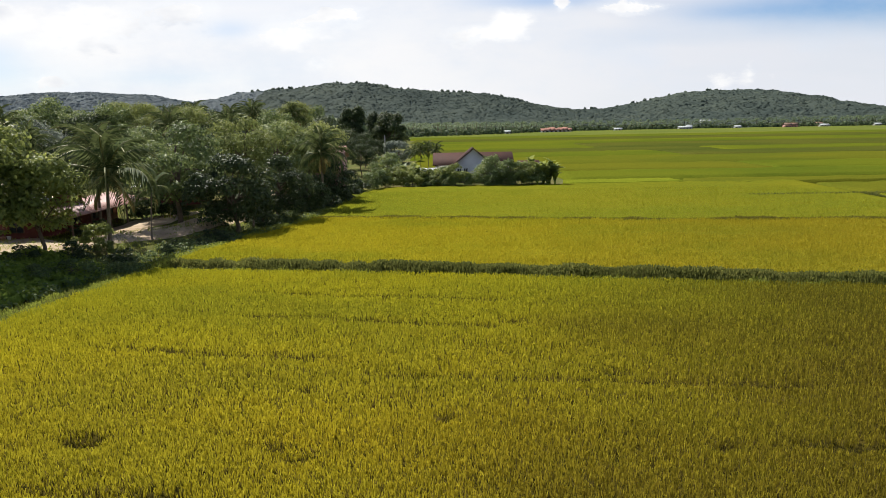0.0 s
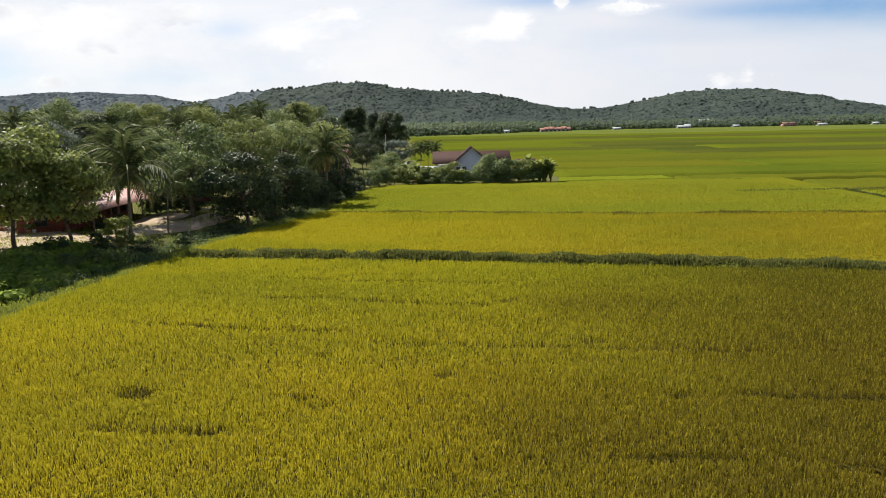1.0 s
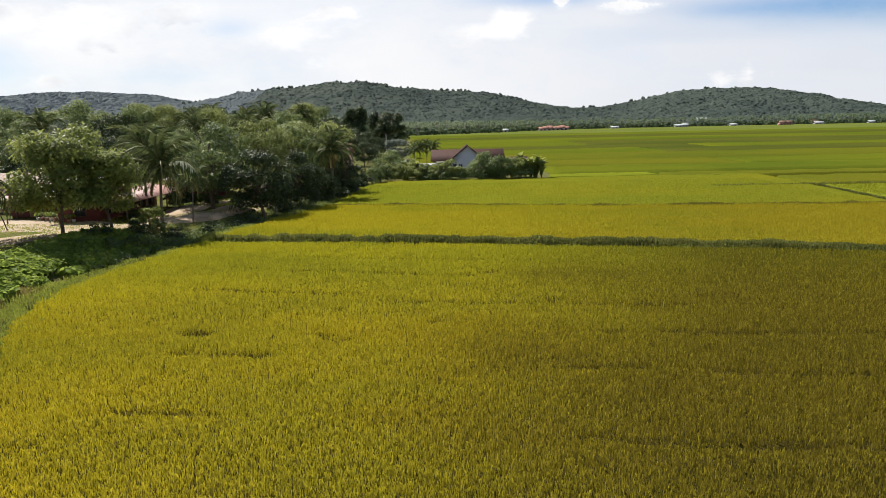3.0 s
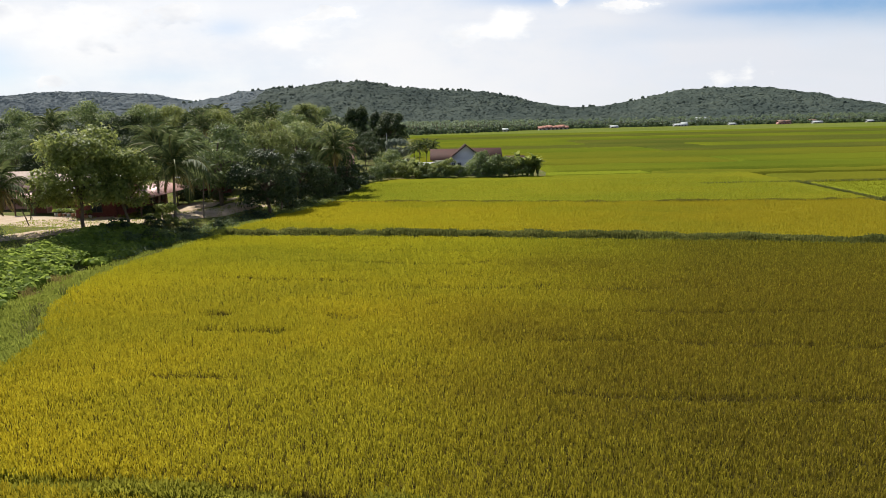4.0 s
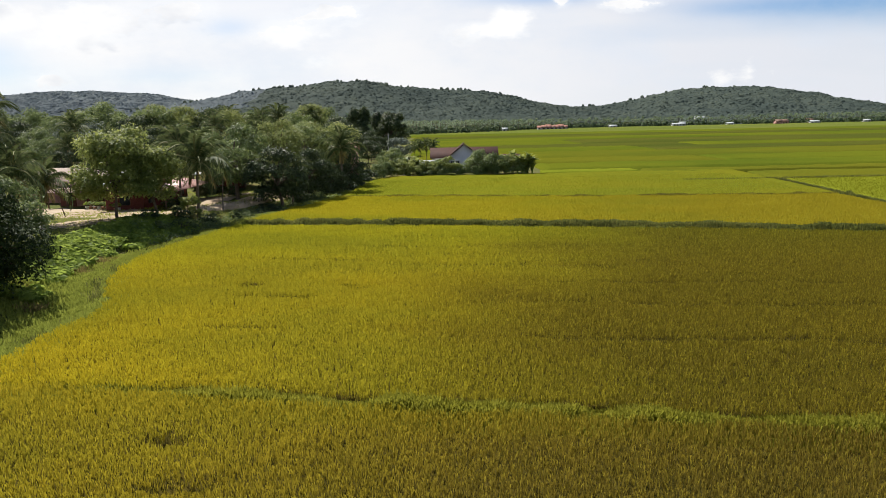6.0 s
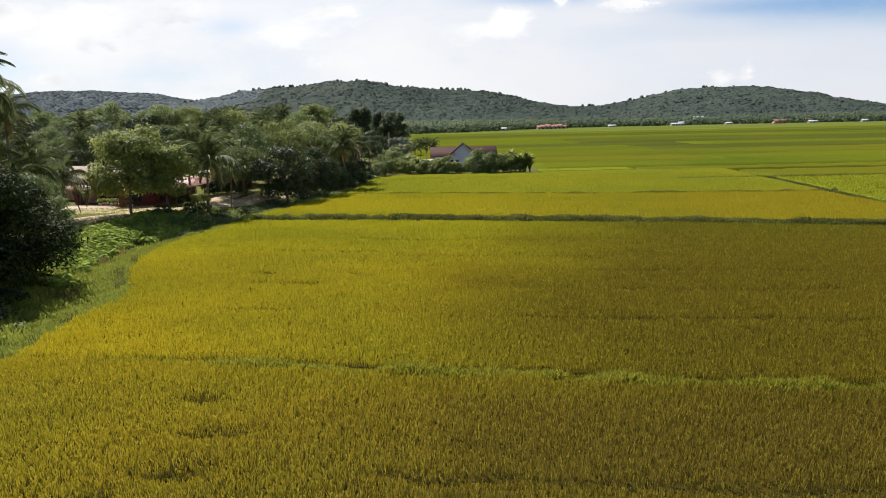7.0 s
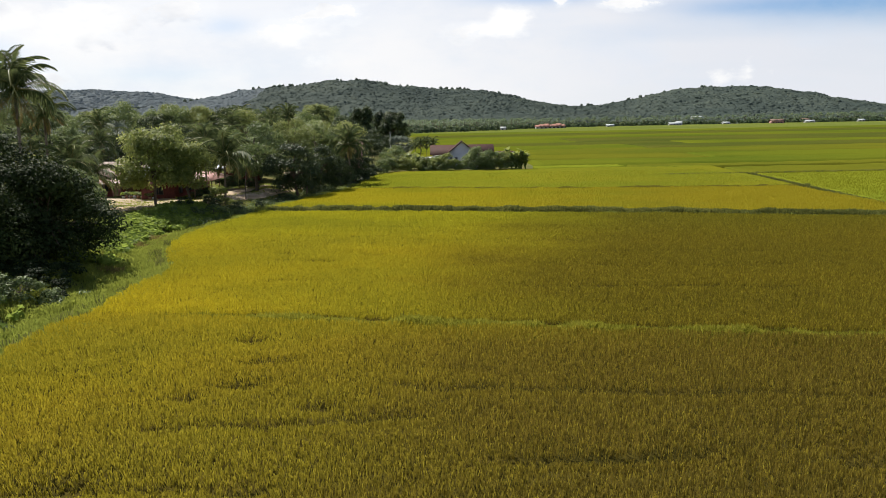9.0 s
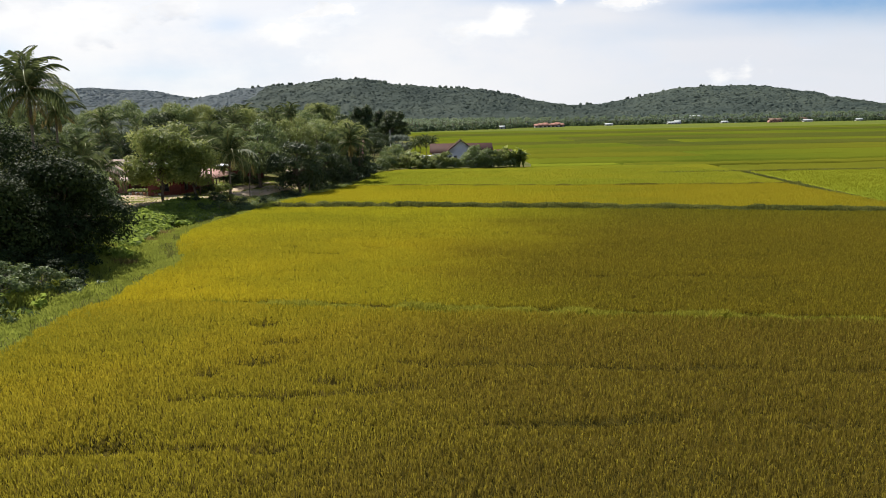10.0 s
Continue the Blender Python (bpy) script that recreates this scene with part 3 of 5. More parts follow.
lit_field = field("rice_field", lambda x: third_bund(x) + 0.4, lambda x: 104.2 + 0.03 * x, lambda y: ditch(y) - 0.3, 0.72, rice_far, "yellow-green rice in front of a hedge and white house", 120, 100, rough=0.05)
gx, gy = scatter(rng, -16, 48.2, 58, 96, 0.36)
rice(lit_field, gx, gy, lambda x: third_bund(x) + 0.4, lambda x: 96 + 0.03 * x, 2, 0.06, rice_mat_3)
lime_field = field("rice_field", lambda x: 26 + 0 * x, lambda x: 83.6 + 0 * x, 150, 0.74, rice_lime, "lime-green young rice in a paddy with straight edges", 60, 50, x_left=lambda y: ditch(y) + 0.3, rough=0.05)
gx, gy = scatter(rng, 46, 82, 30, 83, 0.4)
keep = (gx < 0.69 * (gy + 36) + 3) & (gx > ditch(gy) + 0.5)
gx, gy = gx[keep], gy[keep]
lime_blades = leafy("lime_rice_blades", (0.18, 0.19, 0.016, 1), (0.21, 0.22, 0.018, 1), (0.235, 0.24, 0.02, 1), 0.42, scale=0.15, gloss=0.0)
part("rice_plants", blades("rice_plants", rng, gx, gy, 0 * gx, 0.86 + 0 * gx, 4, 0.05, 0.14, 0.12, lime_blades, 0.5, 0.7, True), lime_field)["kind"] = "stuff"
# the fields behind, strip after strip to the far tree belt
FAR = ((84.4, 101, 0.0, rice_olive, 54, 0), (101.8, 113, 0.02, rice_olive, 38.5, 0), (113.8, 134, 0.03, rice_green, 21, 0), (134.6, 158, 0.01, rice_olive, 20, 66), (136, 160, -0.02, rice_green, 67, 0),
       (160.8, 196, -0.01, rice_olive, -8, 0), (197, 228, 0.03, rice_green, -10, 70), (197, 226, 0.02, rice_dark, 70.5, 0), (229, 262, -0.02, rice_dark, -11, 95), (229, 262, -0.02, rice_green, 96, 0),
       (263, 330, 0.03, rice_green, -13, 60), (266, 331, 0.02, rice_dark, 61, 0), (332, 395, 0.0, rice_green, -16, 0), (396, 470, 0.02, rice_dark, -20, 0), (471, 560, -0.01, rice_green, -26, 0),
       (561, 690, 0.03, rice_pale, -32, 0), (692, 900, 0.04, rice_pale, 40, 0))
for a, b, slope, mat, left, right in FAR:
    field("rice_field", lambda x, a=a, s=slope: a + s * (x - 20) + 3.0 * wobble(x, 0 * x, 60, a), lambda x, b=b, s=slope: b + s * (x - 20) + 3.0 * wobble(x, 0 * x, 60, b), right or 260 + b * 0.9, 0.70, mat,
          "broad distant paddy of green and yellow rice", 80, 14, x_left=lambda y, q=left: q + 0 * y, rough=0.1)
field("rice_field", lambda x: 104.8 + 0.03 * x, lambda x: 112.6 + 0.03 * (x - 20), 38, 0.70, rice_lime, "yellow-green rice beside a clump of tall shrubs", 40, 14, x_left=lambda y: 19.4 + 0 * y)


# ---- grass and weeds on bunds and banks ----
def verge(name, x, y, h, n, width, mat, label, spread=0.08, lean=0.5, droop=0.4):
    return tagged(new(name, blades(name, rng, x, y, land(x, y) - 0.03, h, n, width * 0.8, spread, lean * 0.7, mat, droop, 0.0, True)), label, "grass", kind="stuff")


gx = np.concatenate([rng.uniform(-20.5, 30, 13000), rng.uniform(30, 75, 7000)])
off = np.clip(rng.normal(0, 0.62, gx.size), -1.5, 1.5)
gy = bund_line(gx) + off
hh = (0.60 + 0.09 * wobble(gx, gx * 0, 3.5, 1.0) + 0.16 * wobble(gx, gy, 0.9, 2.0)).clip(0.3, 1.1) * (1.05 - 0.3 * np.abs(off))
verge("tall_grass", gx, gy, hh, 7, 0.06, bund_mat, "tall dark green grass and weeds growing on a field bund", 0.13, 0.45)
gx = rng.uniform(-19.5, 60, 9000)
gy = bund_line(gx) - 1.15 + rng.normal(0, 0.34, gx.size)
verge("bank_grass", gx, gy, 0.46 + 0.12 * wobble(gx, gy, 1.5), 7, 0.05, grass_mat, "pale green short grass along the foot of a bund", 0.1, 0.6)
gx = rng.uniform(-16.5, 34, 17000)
gx = gx[(gx > -6) | (rng.random(gx.size) < 0.45)]
gy = low_bund(gx) + rng.normal(0, 0.6, gx.size)
verge("bank_grass", gx, gy, (0.46 + 0.2 * wobble(gx, gy, 1.6, 2.0)).clip(0.2, 0.75), 7, 0.04, leafy("low_bund_grass", (0.17, 0.172, 0.016, 1), (0.25, 0.245, 0.024, 1), (0.33, 0.31, 0.045, 1), 0.48, scale=0.5, gloss=0.05), "low grey-green grass on a narrow field bund", 0.1, 0.6)
gx = rng.uniform(-14, 48.5, 3800)
gy = third_bund(gx) + rng.normal(0, 0.3, gx.size)
verge("tall_grass", gx, gy, (0.56 + 0.12 * wobble(gx, gy, 2.0, 3.0)).clip(0.3, 0.9), 5, 0.07, leafy("dry_bund_grass", (0.12, 0.11, 0.02, 1), (0.18, 0.17, 0.03, 1), (0.28, 0.25, 0.05, 1), 0.3, scale=0.3, gloss=0.05), "thin olive grass along a far field bund", 0.14, 0.45)
gy = rng.uniform(28, 83.5, 1700)
gx = ditch(gy) + 0.12 * wobble(gy, gy * 0, 9.0) + rng.normal(0, 0.08, gy.size)
verge("tall_grass", gx, gy, 0.74 + 0 * gx, 3, 0.07, bund_mat, "dark grass lining a straight field ditch", 0.1, 0.4)
gx = rng.uniform(38, 80, 900)
gy = 84.0 + rng.normal(0, 0.15, gx.size)
verge("tall_grass", gx, gy, 0.85 + 0 * gx, 3, 0.07, bund_mat, "thin dark grass along the end of a paddy", 0.1, 0.4)

gy = rng.uniform(-12, 47, 18000)
gx = west_edge(gy) - np.abs(rng.normal(0, 1.35, gy.size)) + 0.5
keep = (gx > west_edge(gy) - 4.2)
gx, gy = gx[keep], gy[keep]
verge("bank_grass", gx, gy, (0.45 + 0.2 * wobble(gx, gy, 2.0, 1.0)).clip(0.2, 0.9), 6, 0.045, grass_mat, "lush light green grass along the edge of a paddy", 0.12, 0.65)
gy = rng.uniform(-14, 46, 5200)
gx = west_edge(gy) + np.abs(rng.normal(0, 0.75, gy.size)) - 0.2
keep = wobble(gx, gy, 2.6, 3.0) > -0.25
verge("bank_grass", gx[keep], gy[keep], (0.62 + 0.18 * wobble(gx, gy, 1.4, 7.0)[keep]).clip(0.3, 0.85), 5, 0.04, grass_mat, "green grass growing among the rice at the paddy's edge", 0.12, 0.5)
gy = rng.uniform(47, 104, 9000)
gx = west_edge(gy) - np.abs(rng.normal(0, 1.2, gy.size)) + 0.3
verge("bank_grass", gx, gy, 0.5 + 0.2 * wobble(gx, gy, 2.0, 1.0), 5, 0.07, grass_mat, "green grass in the shade at a paddy's edge", 0.14, 0.6)
gy = rng.uniform(-15, 75, 10000)
gx = west_edge(gy) - rng.uniform(2.5, 24, gy.size)
keep = wobble(gx, gy, 6.0, 6.0) > -0.35
verge("bank_grass", gx[keep], gy[keep], 0.22 + 0.08 * wobble(gx[keep], gy[keep], 3.0), 4, 0.05, grass_mat, "short rough village grass beside a sandy track", 0.15, 0.6)


gy = rng.uniform(-14, 24, 11000)
gx = west_edge(gy) - rng.uniform(2.2, 14, gy.size)
verge("bank_grass", gx, gy, (0.42 + 0.22 * wobble(gx, gy, 2.4, 5.0)).clip(0.15, 0.9), 6, 0.06, grass_mat, "rank green grass covering a shaded bank", 0.16, 0.7)


gy = rng.uniform(-14, 46, 550)
gx = west_edge(gy) - 0.3 + rng.normal(0, 0.35, gy.size)
keep = wobble(gx, gy, 2.2, 8.0) > 0.1
verge("tall_grass", gx[keep], gy[keep], 0.75 + 0 * gx[keep], 6, 0.06, bund_mat, "dark green tufts between rice and bank", 0.14, 0.5)
gy = rng.uniform(15, 30, 1600)
gx = west_edge(gy) - 3.0 + rng.normal(0, 0.9, gy.size)
keep = wobble(gx, gy, 3.0, 2.0) > 0.0
verge("dry_grass", gx[keep], gy[keep], 0.55 + 0 * gx[keep], 6, 0.05, leafy("dry_grass", (0.12, 0.10, 0.03, 1), (0.20, 0.16, 0.05, 1), (0.30, 0.25, 0.09, 1), 0.35, gloss=0.03), "patches of dry brownish grass on the bank", 0.14, 0.6)


def leaf_cloud(rng, cx, cy, cz, rad, n, size, width=0.5, up=0.45, squash=0.8, fill=0.55):
    """n small bent leaves on and in a lump of foliage: vertices and triangles."""
    d = rng.normal(size=(n, 3))
    d /= np.linalg.norm(d, axis=1)[:, None]
    d[:, 2] = np.where(d[:, 2] < -0.3, -d[:, 2], d[:, 2])
    r = rad * (fill + (1 - fill) * rng.random(n) ** 0.5)[:, None]
    c = np.array([cx, cy, cz]) + d * r * [1, 1, squash]
    nrm = d + rng.normal(0, 0.42, (n, 3)) + [0, 0, up]
    nrm /= np.linalg.norm(nrm, axis=1)[:, None]
    t = np.cross(nrm, rng.normal(size=(n, 3)))
    t /= np.linalg.norm(t, axis=1)[:, None]
    t[:, 2] -= 0.25
    s = np.cross(nrm, t)
    L = (size * rng.uniform(0.65, 1.3, n))[:, None]
    v = np.stack([c - t * L * 0.5, c + s * L * width * 0.5 + nrm * L * 0.08, c + t * L * 0.55 - nrm * L * 0.1, c - s * L * width * 0.5 + nrm * L * 0.08], 1)
    return v.reshape(-1, 3)


def leaf_faces(count):
    i = np.arange(count)[:, None] * 4
    return np.concatenate([i + [0, 1, 2], i + [0, 2, 3]])


def leaf_mesh(name, chunks, mat):
    v = np.concatenate(chunks)
    return mesh_of(name, v, leaf_faces(len(v) // 4), mat)


def limb(rng, a, b, sag, k=5):
    a, b = np.array(a, dtype=float), np.array(b, dtype=float)
    pts = []
    for i in range(k):
        t = i / (k - 1)
        p = a + (b - a) * t
        p[2] += sag * math.sin(math.pi * t)
        p[:2] += rng.normal(0, 0.06, 2) * np.linalg.norm(b - a) * 0.3 * (0 < i < k - 1)
        pts.append(tuple(p))
    return pts


def tree_parts(seed, height, radius, stem, mat, leaves, size, lobes=18, width=0.5, squash=0.85, trunk=0.16, fork=0.4, low=0.0, bark=None, boxy=0.0):
    """Meshes of a trunk with limbs and of a ragged leafy crown."""
    rng = np.random.default_rng(seed)
    bole = Shape()
    top = np.array([rng.normal(0, 0.25), rng.normal(0, 0.25), height * 0.72])
    bole.tube(limb(rng, (0, 0, -0.3), top, 0, 7), np.linspace(trunk * 1.25, trunk * 0.35, 7), 8)
    mid = (stem + height) / 2
    half = (height - stem) / 2
    chunks, weights = [], []
    centres = []
    for k in range(lobes):
        a = 2.4 * k + rng.uniform(-0.4, 0.4)
        e = rng.uniform(-0.85 + low, 0.95)
        ring = math.sqrt(max(0.05, 1 - (1 - boxy) * e * e)) * rng.uniform(0.45, 0.9)
        c = (radius * ring * math.cos(a), radius * ring * math.sin(a), mid + half * 0.74 * e)
        centres.append((c, radius * rng.uniform(0.22, 0.40)))
    share = np.array([r * r for _, r in centres])
    share = share / share.sum()
    for (c, r), q in zip(centres, share):
        n = max(20, int(leaves * q))
        chunks.append(leaf_cloud(rng, *c, r, int(n * 0.8), size, width, squash=squash))
        chunks.append(leaf_cloud(rng, *c, r * 1.25, n - int(n * 0.8), size, width, squash=squash, fill=0.75))
        if rng.random() < 0.65:
            start = np.array([top[0], top[1], 0]) * fork + [0, 0, height * rng.uniform(0.22, 0.6)]
            bole.tube(limb(rng, start, c, 0.1 * radius), np.linspace(trunk * 0.5, trunk * 0.12, 5), 6)
    return bole.mesh("trunk", bark or bark_mat, True), leaf_mesh("crown", chunks, mat)


def tree(name, x, y, label, meshes, turn=0.0, size=1.0, tall=1.0, group="", z=None, category="tree"):
    t = thing(name, x, y, float(land(x, y)) if z is None else z, label, category, turn, group)
    t.scale = (size, size, size * tall)
    part("trunk", meshes[0], t)
    part("crown", meshes[1], t)
    return t


# broad-leaved weeds on the bank, each clump a few large leaves
gy = np.concatenate([rng.uniform(17, 46, 2600), rng.uniform(-14, 6, 160)])
gx = west_edge(gy) - rng.uniform(3.3, 9.5, gy.size)
keep = (wobble(gx, gy, 4.0, 9.0) > -0.5) 
chunks = [leaf_cloud(rng, a, b, float(c) + 0.34, 0.46, 9, 0.36, 0.85, up=0.5) for a, b, c in zip(gx[keep], gy[keep], land(gx[keep], gy[keep]))]
tagged(new("broadleaf_weeds", leaf_mesh("broadleaf_weeds", chunks, weed_mat)), "bright green broad-leaved weeds filling a damp bank", "weeds", kind="stuff")

# low scrub at the foot of the trees and on the bank
gy = np.concatenate([rng.uniform(-14, 12, 60), rng.uniform(36, 104, 520)])
gx = west_edge(gy) - np.where((gy > 44) & (gy < 80), rng.uniform(1.0, 4.6, gy.size), rng.uniform(2.6, 9.0, gy.size))
chunks = [leaf_cloud(rng, a, b, float(c) + 0.2, r, 46, 0.22, 0.5) for a, b, c, r in zip(gx, gy, land(gx, gy), rng.uniform(0.35, 0.9, gx.size))]
tagged(new("low_scrub", leaf_mesh("low_scrub", chunks, leaf_mid)), "low tangled green scrub under the trees", "scrub", kind="stuff")


# ---- the village track and yard ----
def ribbon(name, pts, width, lift, mat, label, seed=1.0):
    pts = np.array(pts, dtype=float)
    t = np.linspace(0, len(pts) - 1, 70)
    cx, cy = (np.interp(t, np.arange(len(pts)), pts[:, k]) for k in (0, 1))
    for _ in range(6):
        cx[1:-1], cy[1:-1] = (cx[:-2] + 2 * cx[1:-1] + cx[2:]) / 4, (cy[:-2] + 2 * cy[1:-1] + cy[2:]) / 4
    dx, dy = np.gradient(cx), np.gradient(cy)
    n = np.hypot(dx, dy)
    s = np.linspace(-0.5, 0.5, 13)
    w = width * (1 + 0.15 * wobble(t * 3, t, 2.0, seed))
    X = cx[:, None] - (dy / n)[:, None] * s * w[:, None] + 0.2 * wobble(cx, cy, 1.2, seed)[:, None] * np.abs(s)
    Y = cy[:, None] + (dx / n)[:, None] * s * w[:, None]
    Z = land(X, Y) + lift - 0.05 * np.exp(-((np.abs(s) - 0.22) / 0.06) ** 2) - 0.12 * (np.abs(s) > 0.49)
    i = np.arange(X.size).reshape(X.shape)
    faces = np.stack([i[:-1, :-1], i[:-1, 1:], i[1:, 1:], i[1:, :-1]], -1).reshape(-1, 4)
    return tagged(new(name, mesh_of(name, np.stack([X, Y, Z], -1), faces, mat, True)), label, "track", kind="structure")


ribbon("road", [(-58, 30), (-44, 37), (-36, 42), (-31, 47.5), (-27.2, 54), (-24.2, 61), (-22.4, 69), (-22.5, 84), (-28, 100)], 4.0, 0.10, sand_mat, "pale sandy village track with wheel ruts")
ribbon("pavement", [(-28.6, 55), (-29.2, 60), (-28.6, 66), (-28.0, 73)], 4.4, 0.06, sand_mat, "pale sandy ground between a house and the track", 5.0)
ribbon("pavement", [(-31.5, 49.5), (-36, 52.5), (-42, 54.5), (-50, 57), (-62, 60)], 7.5, 0.075, sand_mat, "pale trodden sandy yard in front of the houses", 3.0)


# ---- trees by the track ----
big_leaf = tree_parts(11, 9.2, 4.3, 1.0, leaf_big, 13500, 0.30, 46, 0.6, trunk=0.14, low=-0.1, boxy=0.4)
big_leaf_b = tree_parts(12, 7.3, 3.4, 0.6, leaf_big, 8000, 0.28, 26, 0.55, trunk=0.13, boxy=0.3)
tree("broadleaf_tree", -31.7, 45.2, "large-leaved tree with a bare trunk beside a sandy track", big_leaf, 20)
tree("broadleaf_tree", -28.6, 46.9, "smaller broad-leaved tree with foliage hanging low over the track", big_leaf_b, 70)
dense = tree_parts(21, 10.2, 4.7, 0.8, leaf_mid, 9000, 0.34, 26, 0.5, trunk=0.22)
skirt = tree_parts(22, 7.4, 4.0, 0.0, leaf_dark, 7500, 0.34, 24, 0.5, trunk=0.18, low=-0.1)
feather = tree_parts(23, 9.6, 3.6, 1.0, leaf_light, 8000, 0.30, 24, 0.4, trunk=0.18)
tree("broadleaf_tree", -25.4, 64.0, "dense spreading tree shading the village track", dense, 10)
tree("broadleaf_tree", -19.6, 62.5, "dark bushy tree with branches down to the ground", skirt, 40)
tree("broadleaf_tree", -17.6, 70.0, "dark bushy tree leaning over the paddy edge", skirt, 160, 0.9, 1.05)
tree("broadleaf_tree", -22.5, 76.0, "feathery light green tree behind darker trees", feather, 0, 1.05, 1.05)
tree("broadleaf_tree", -18.2, 90.0, "yellow-green tree with a broad rounded crown", tree_parts(24, 10.8, 5.4, 1.0, leaf_light, 9500, 0.36, 26, 0.5, trunk=0.22), 0)
tree("broadleaf_tree", -14.2, 86.0, "low dark tree at the corner of a paddy", skirt, 250, 0.75)
tree("broadleaf_tree", -15.6, 77.5, "low dark tree beneath a palm", skirt, 300, 0.62)
tree("broadleaf_tree", -30.0, 83.0, "dense low tree behind the houses", skirt, 20, 1.0)
tree("broadleaf_tree", -35.5, 86.0, "dense low tree behind the houses", skirt, 110, 1.05)
tree("broadleaf_tree", -28.5, 71.0, "dense tree behind the track", dense, 130, 0.95)
tree("broadleaf_tree", -21.0, 85.0, "dense tall tree among other trees", dense, 200, 1.0)
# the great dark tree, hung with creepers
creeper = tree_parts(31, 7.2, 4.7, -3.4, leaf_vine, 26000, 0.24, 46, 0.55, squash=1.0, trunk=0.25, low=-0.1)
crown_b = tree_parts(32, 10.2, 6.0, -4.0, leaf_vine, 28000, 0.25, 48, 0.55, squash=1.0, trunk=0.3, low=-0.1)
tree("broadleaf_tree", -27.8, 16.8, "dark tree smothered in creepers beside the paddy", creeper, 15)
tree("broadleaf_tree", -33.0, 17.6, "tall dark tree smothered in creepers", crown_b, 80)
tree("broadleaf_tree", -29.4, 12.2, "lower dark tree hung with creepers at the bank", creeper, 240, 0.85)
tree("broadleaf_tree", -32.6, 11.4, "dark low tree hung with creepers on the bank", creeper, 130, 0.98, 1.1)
# mostly out of view; placed so that its shadow covers the bank
tree("broadleaf_tree", -33.8, 8.4, "dark dense tree mostly out of view, placed to shade the bank", creeper, 200, 1.1)
tree("broadleaf_tree", -31.9, 29.4, "light green leafy tree behind a dark one", dense, 60, 0.6)
tree("broadleaf_tree", -36.6, 28.4, "light green leafy tree with a ragged top", feather, 190, 0.75)

# shrubs
shrub = tree_parts(41, 1.9, 1.3, 0.0, shrub_mat, 900, 0.22, 12, 0.5, trunk=0.04)
shrub_green = tree_parts(42, 2.2, 1.2, 0.1, leaf_big, 900, 0.26, 12, 0.55, trunk=0.05)
shrub_dark = tree_parts(43, 2.6, 1.7, 0.0, leaf_dark, 1500, 0.26, 14, 0.5, trunk=0.06)
for sx, sy, s in ((-24.6, 43.4, 1.0), (-26.0, 41.6, 0.8), (-22.8, 45.2, 0.7), (-23.4, 6.6, 1.0), (-22.0, 7.4, 0.7), (-25.0, 5.6, 1.1), (-23.9, 3.2, 1.1), (-26.2, 3.6, 1.2), (-24.8, 0.8, 1.0)):
    tree("shrub", sx, sy, "grey-green tangled shrub on the grassy bank", shrub, sx * 40, s, 0.8, "bank shrubs", category="shrub")
for sx, sy, s in ((-26.4, 50.0, 1.0), (-24.4, 50.2, 0.5), (-27.2, 49.0, 0.55), (-25.2, 49.0, 0.6)):
    tree("shrub", sx, sy, "leafy green shrub at the foot of a palm", shrub_green, sx * 70, s, 1.0, "track shrubs", category="shrub")
for sx, sy, s in ((-26.0, 46.2, 0.75), (-28.0, 44.0, 0.65), (-23.5, 48.0, 0.6), (-20.4, 55.6, 0.45), (-19.4, 57.5, 0.6), (-22.0, 52.2, 0.4), (-20.6, 58.4, 0.55), (-22.4, 54.4, 0.4), (-30.2, 66.5, 0.9), (-29.6, 69.6, 1.0), (-27.0, 68.2, 0.7), (-30.8, 56.0, 0.5), (-30.4, 58.4, 0.55), (-18.0, 65.8, 0.9), (-13.8, 81.0, 0.9), (-13.2, 90.0, 1.1), (-13.0, 97.0, 1.2)):
    tree("shrub", sx, sy, "low dark shrub at the edge of the trees", shrub_dark, sx * 50, s, 0.8, "dark edge shrubs", category="shrub")


# near-black shrubs, added to deepen the shade on the bank
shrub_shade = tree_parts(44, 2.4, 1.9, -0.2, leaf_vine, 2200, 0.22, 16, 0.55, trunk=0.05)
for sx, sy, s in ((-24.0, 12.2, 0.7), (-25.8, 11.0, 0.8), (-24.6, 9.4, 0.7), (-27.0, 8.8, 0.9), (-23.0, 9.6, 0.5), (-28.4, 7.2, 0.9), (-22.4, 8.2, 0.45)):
    tree("shrub", sx, sy, "dark tangled shrub, added to deepen the shade of creeper-hung trees", shrub_shade, sx * 60, s, 0.7, "shaded bank shrubs", category="shrub")


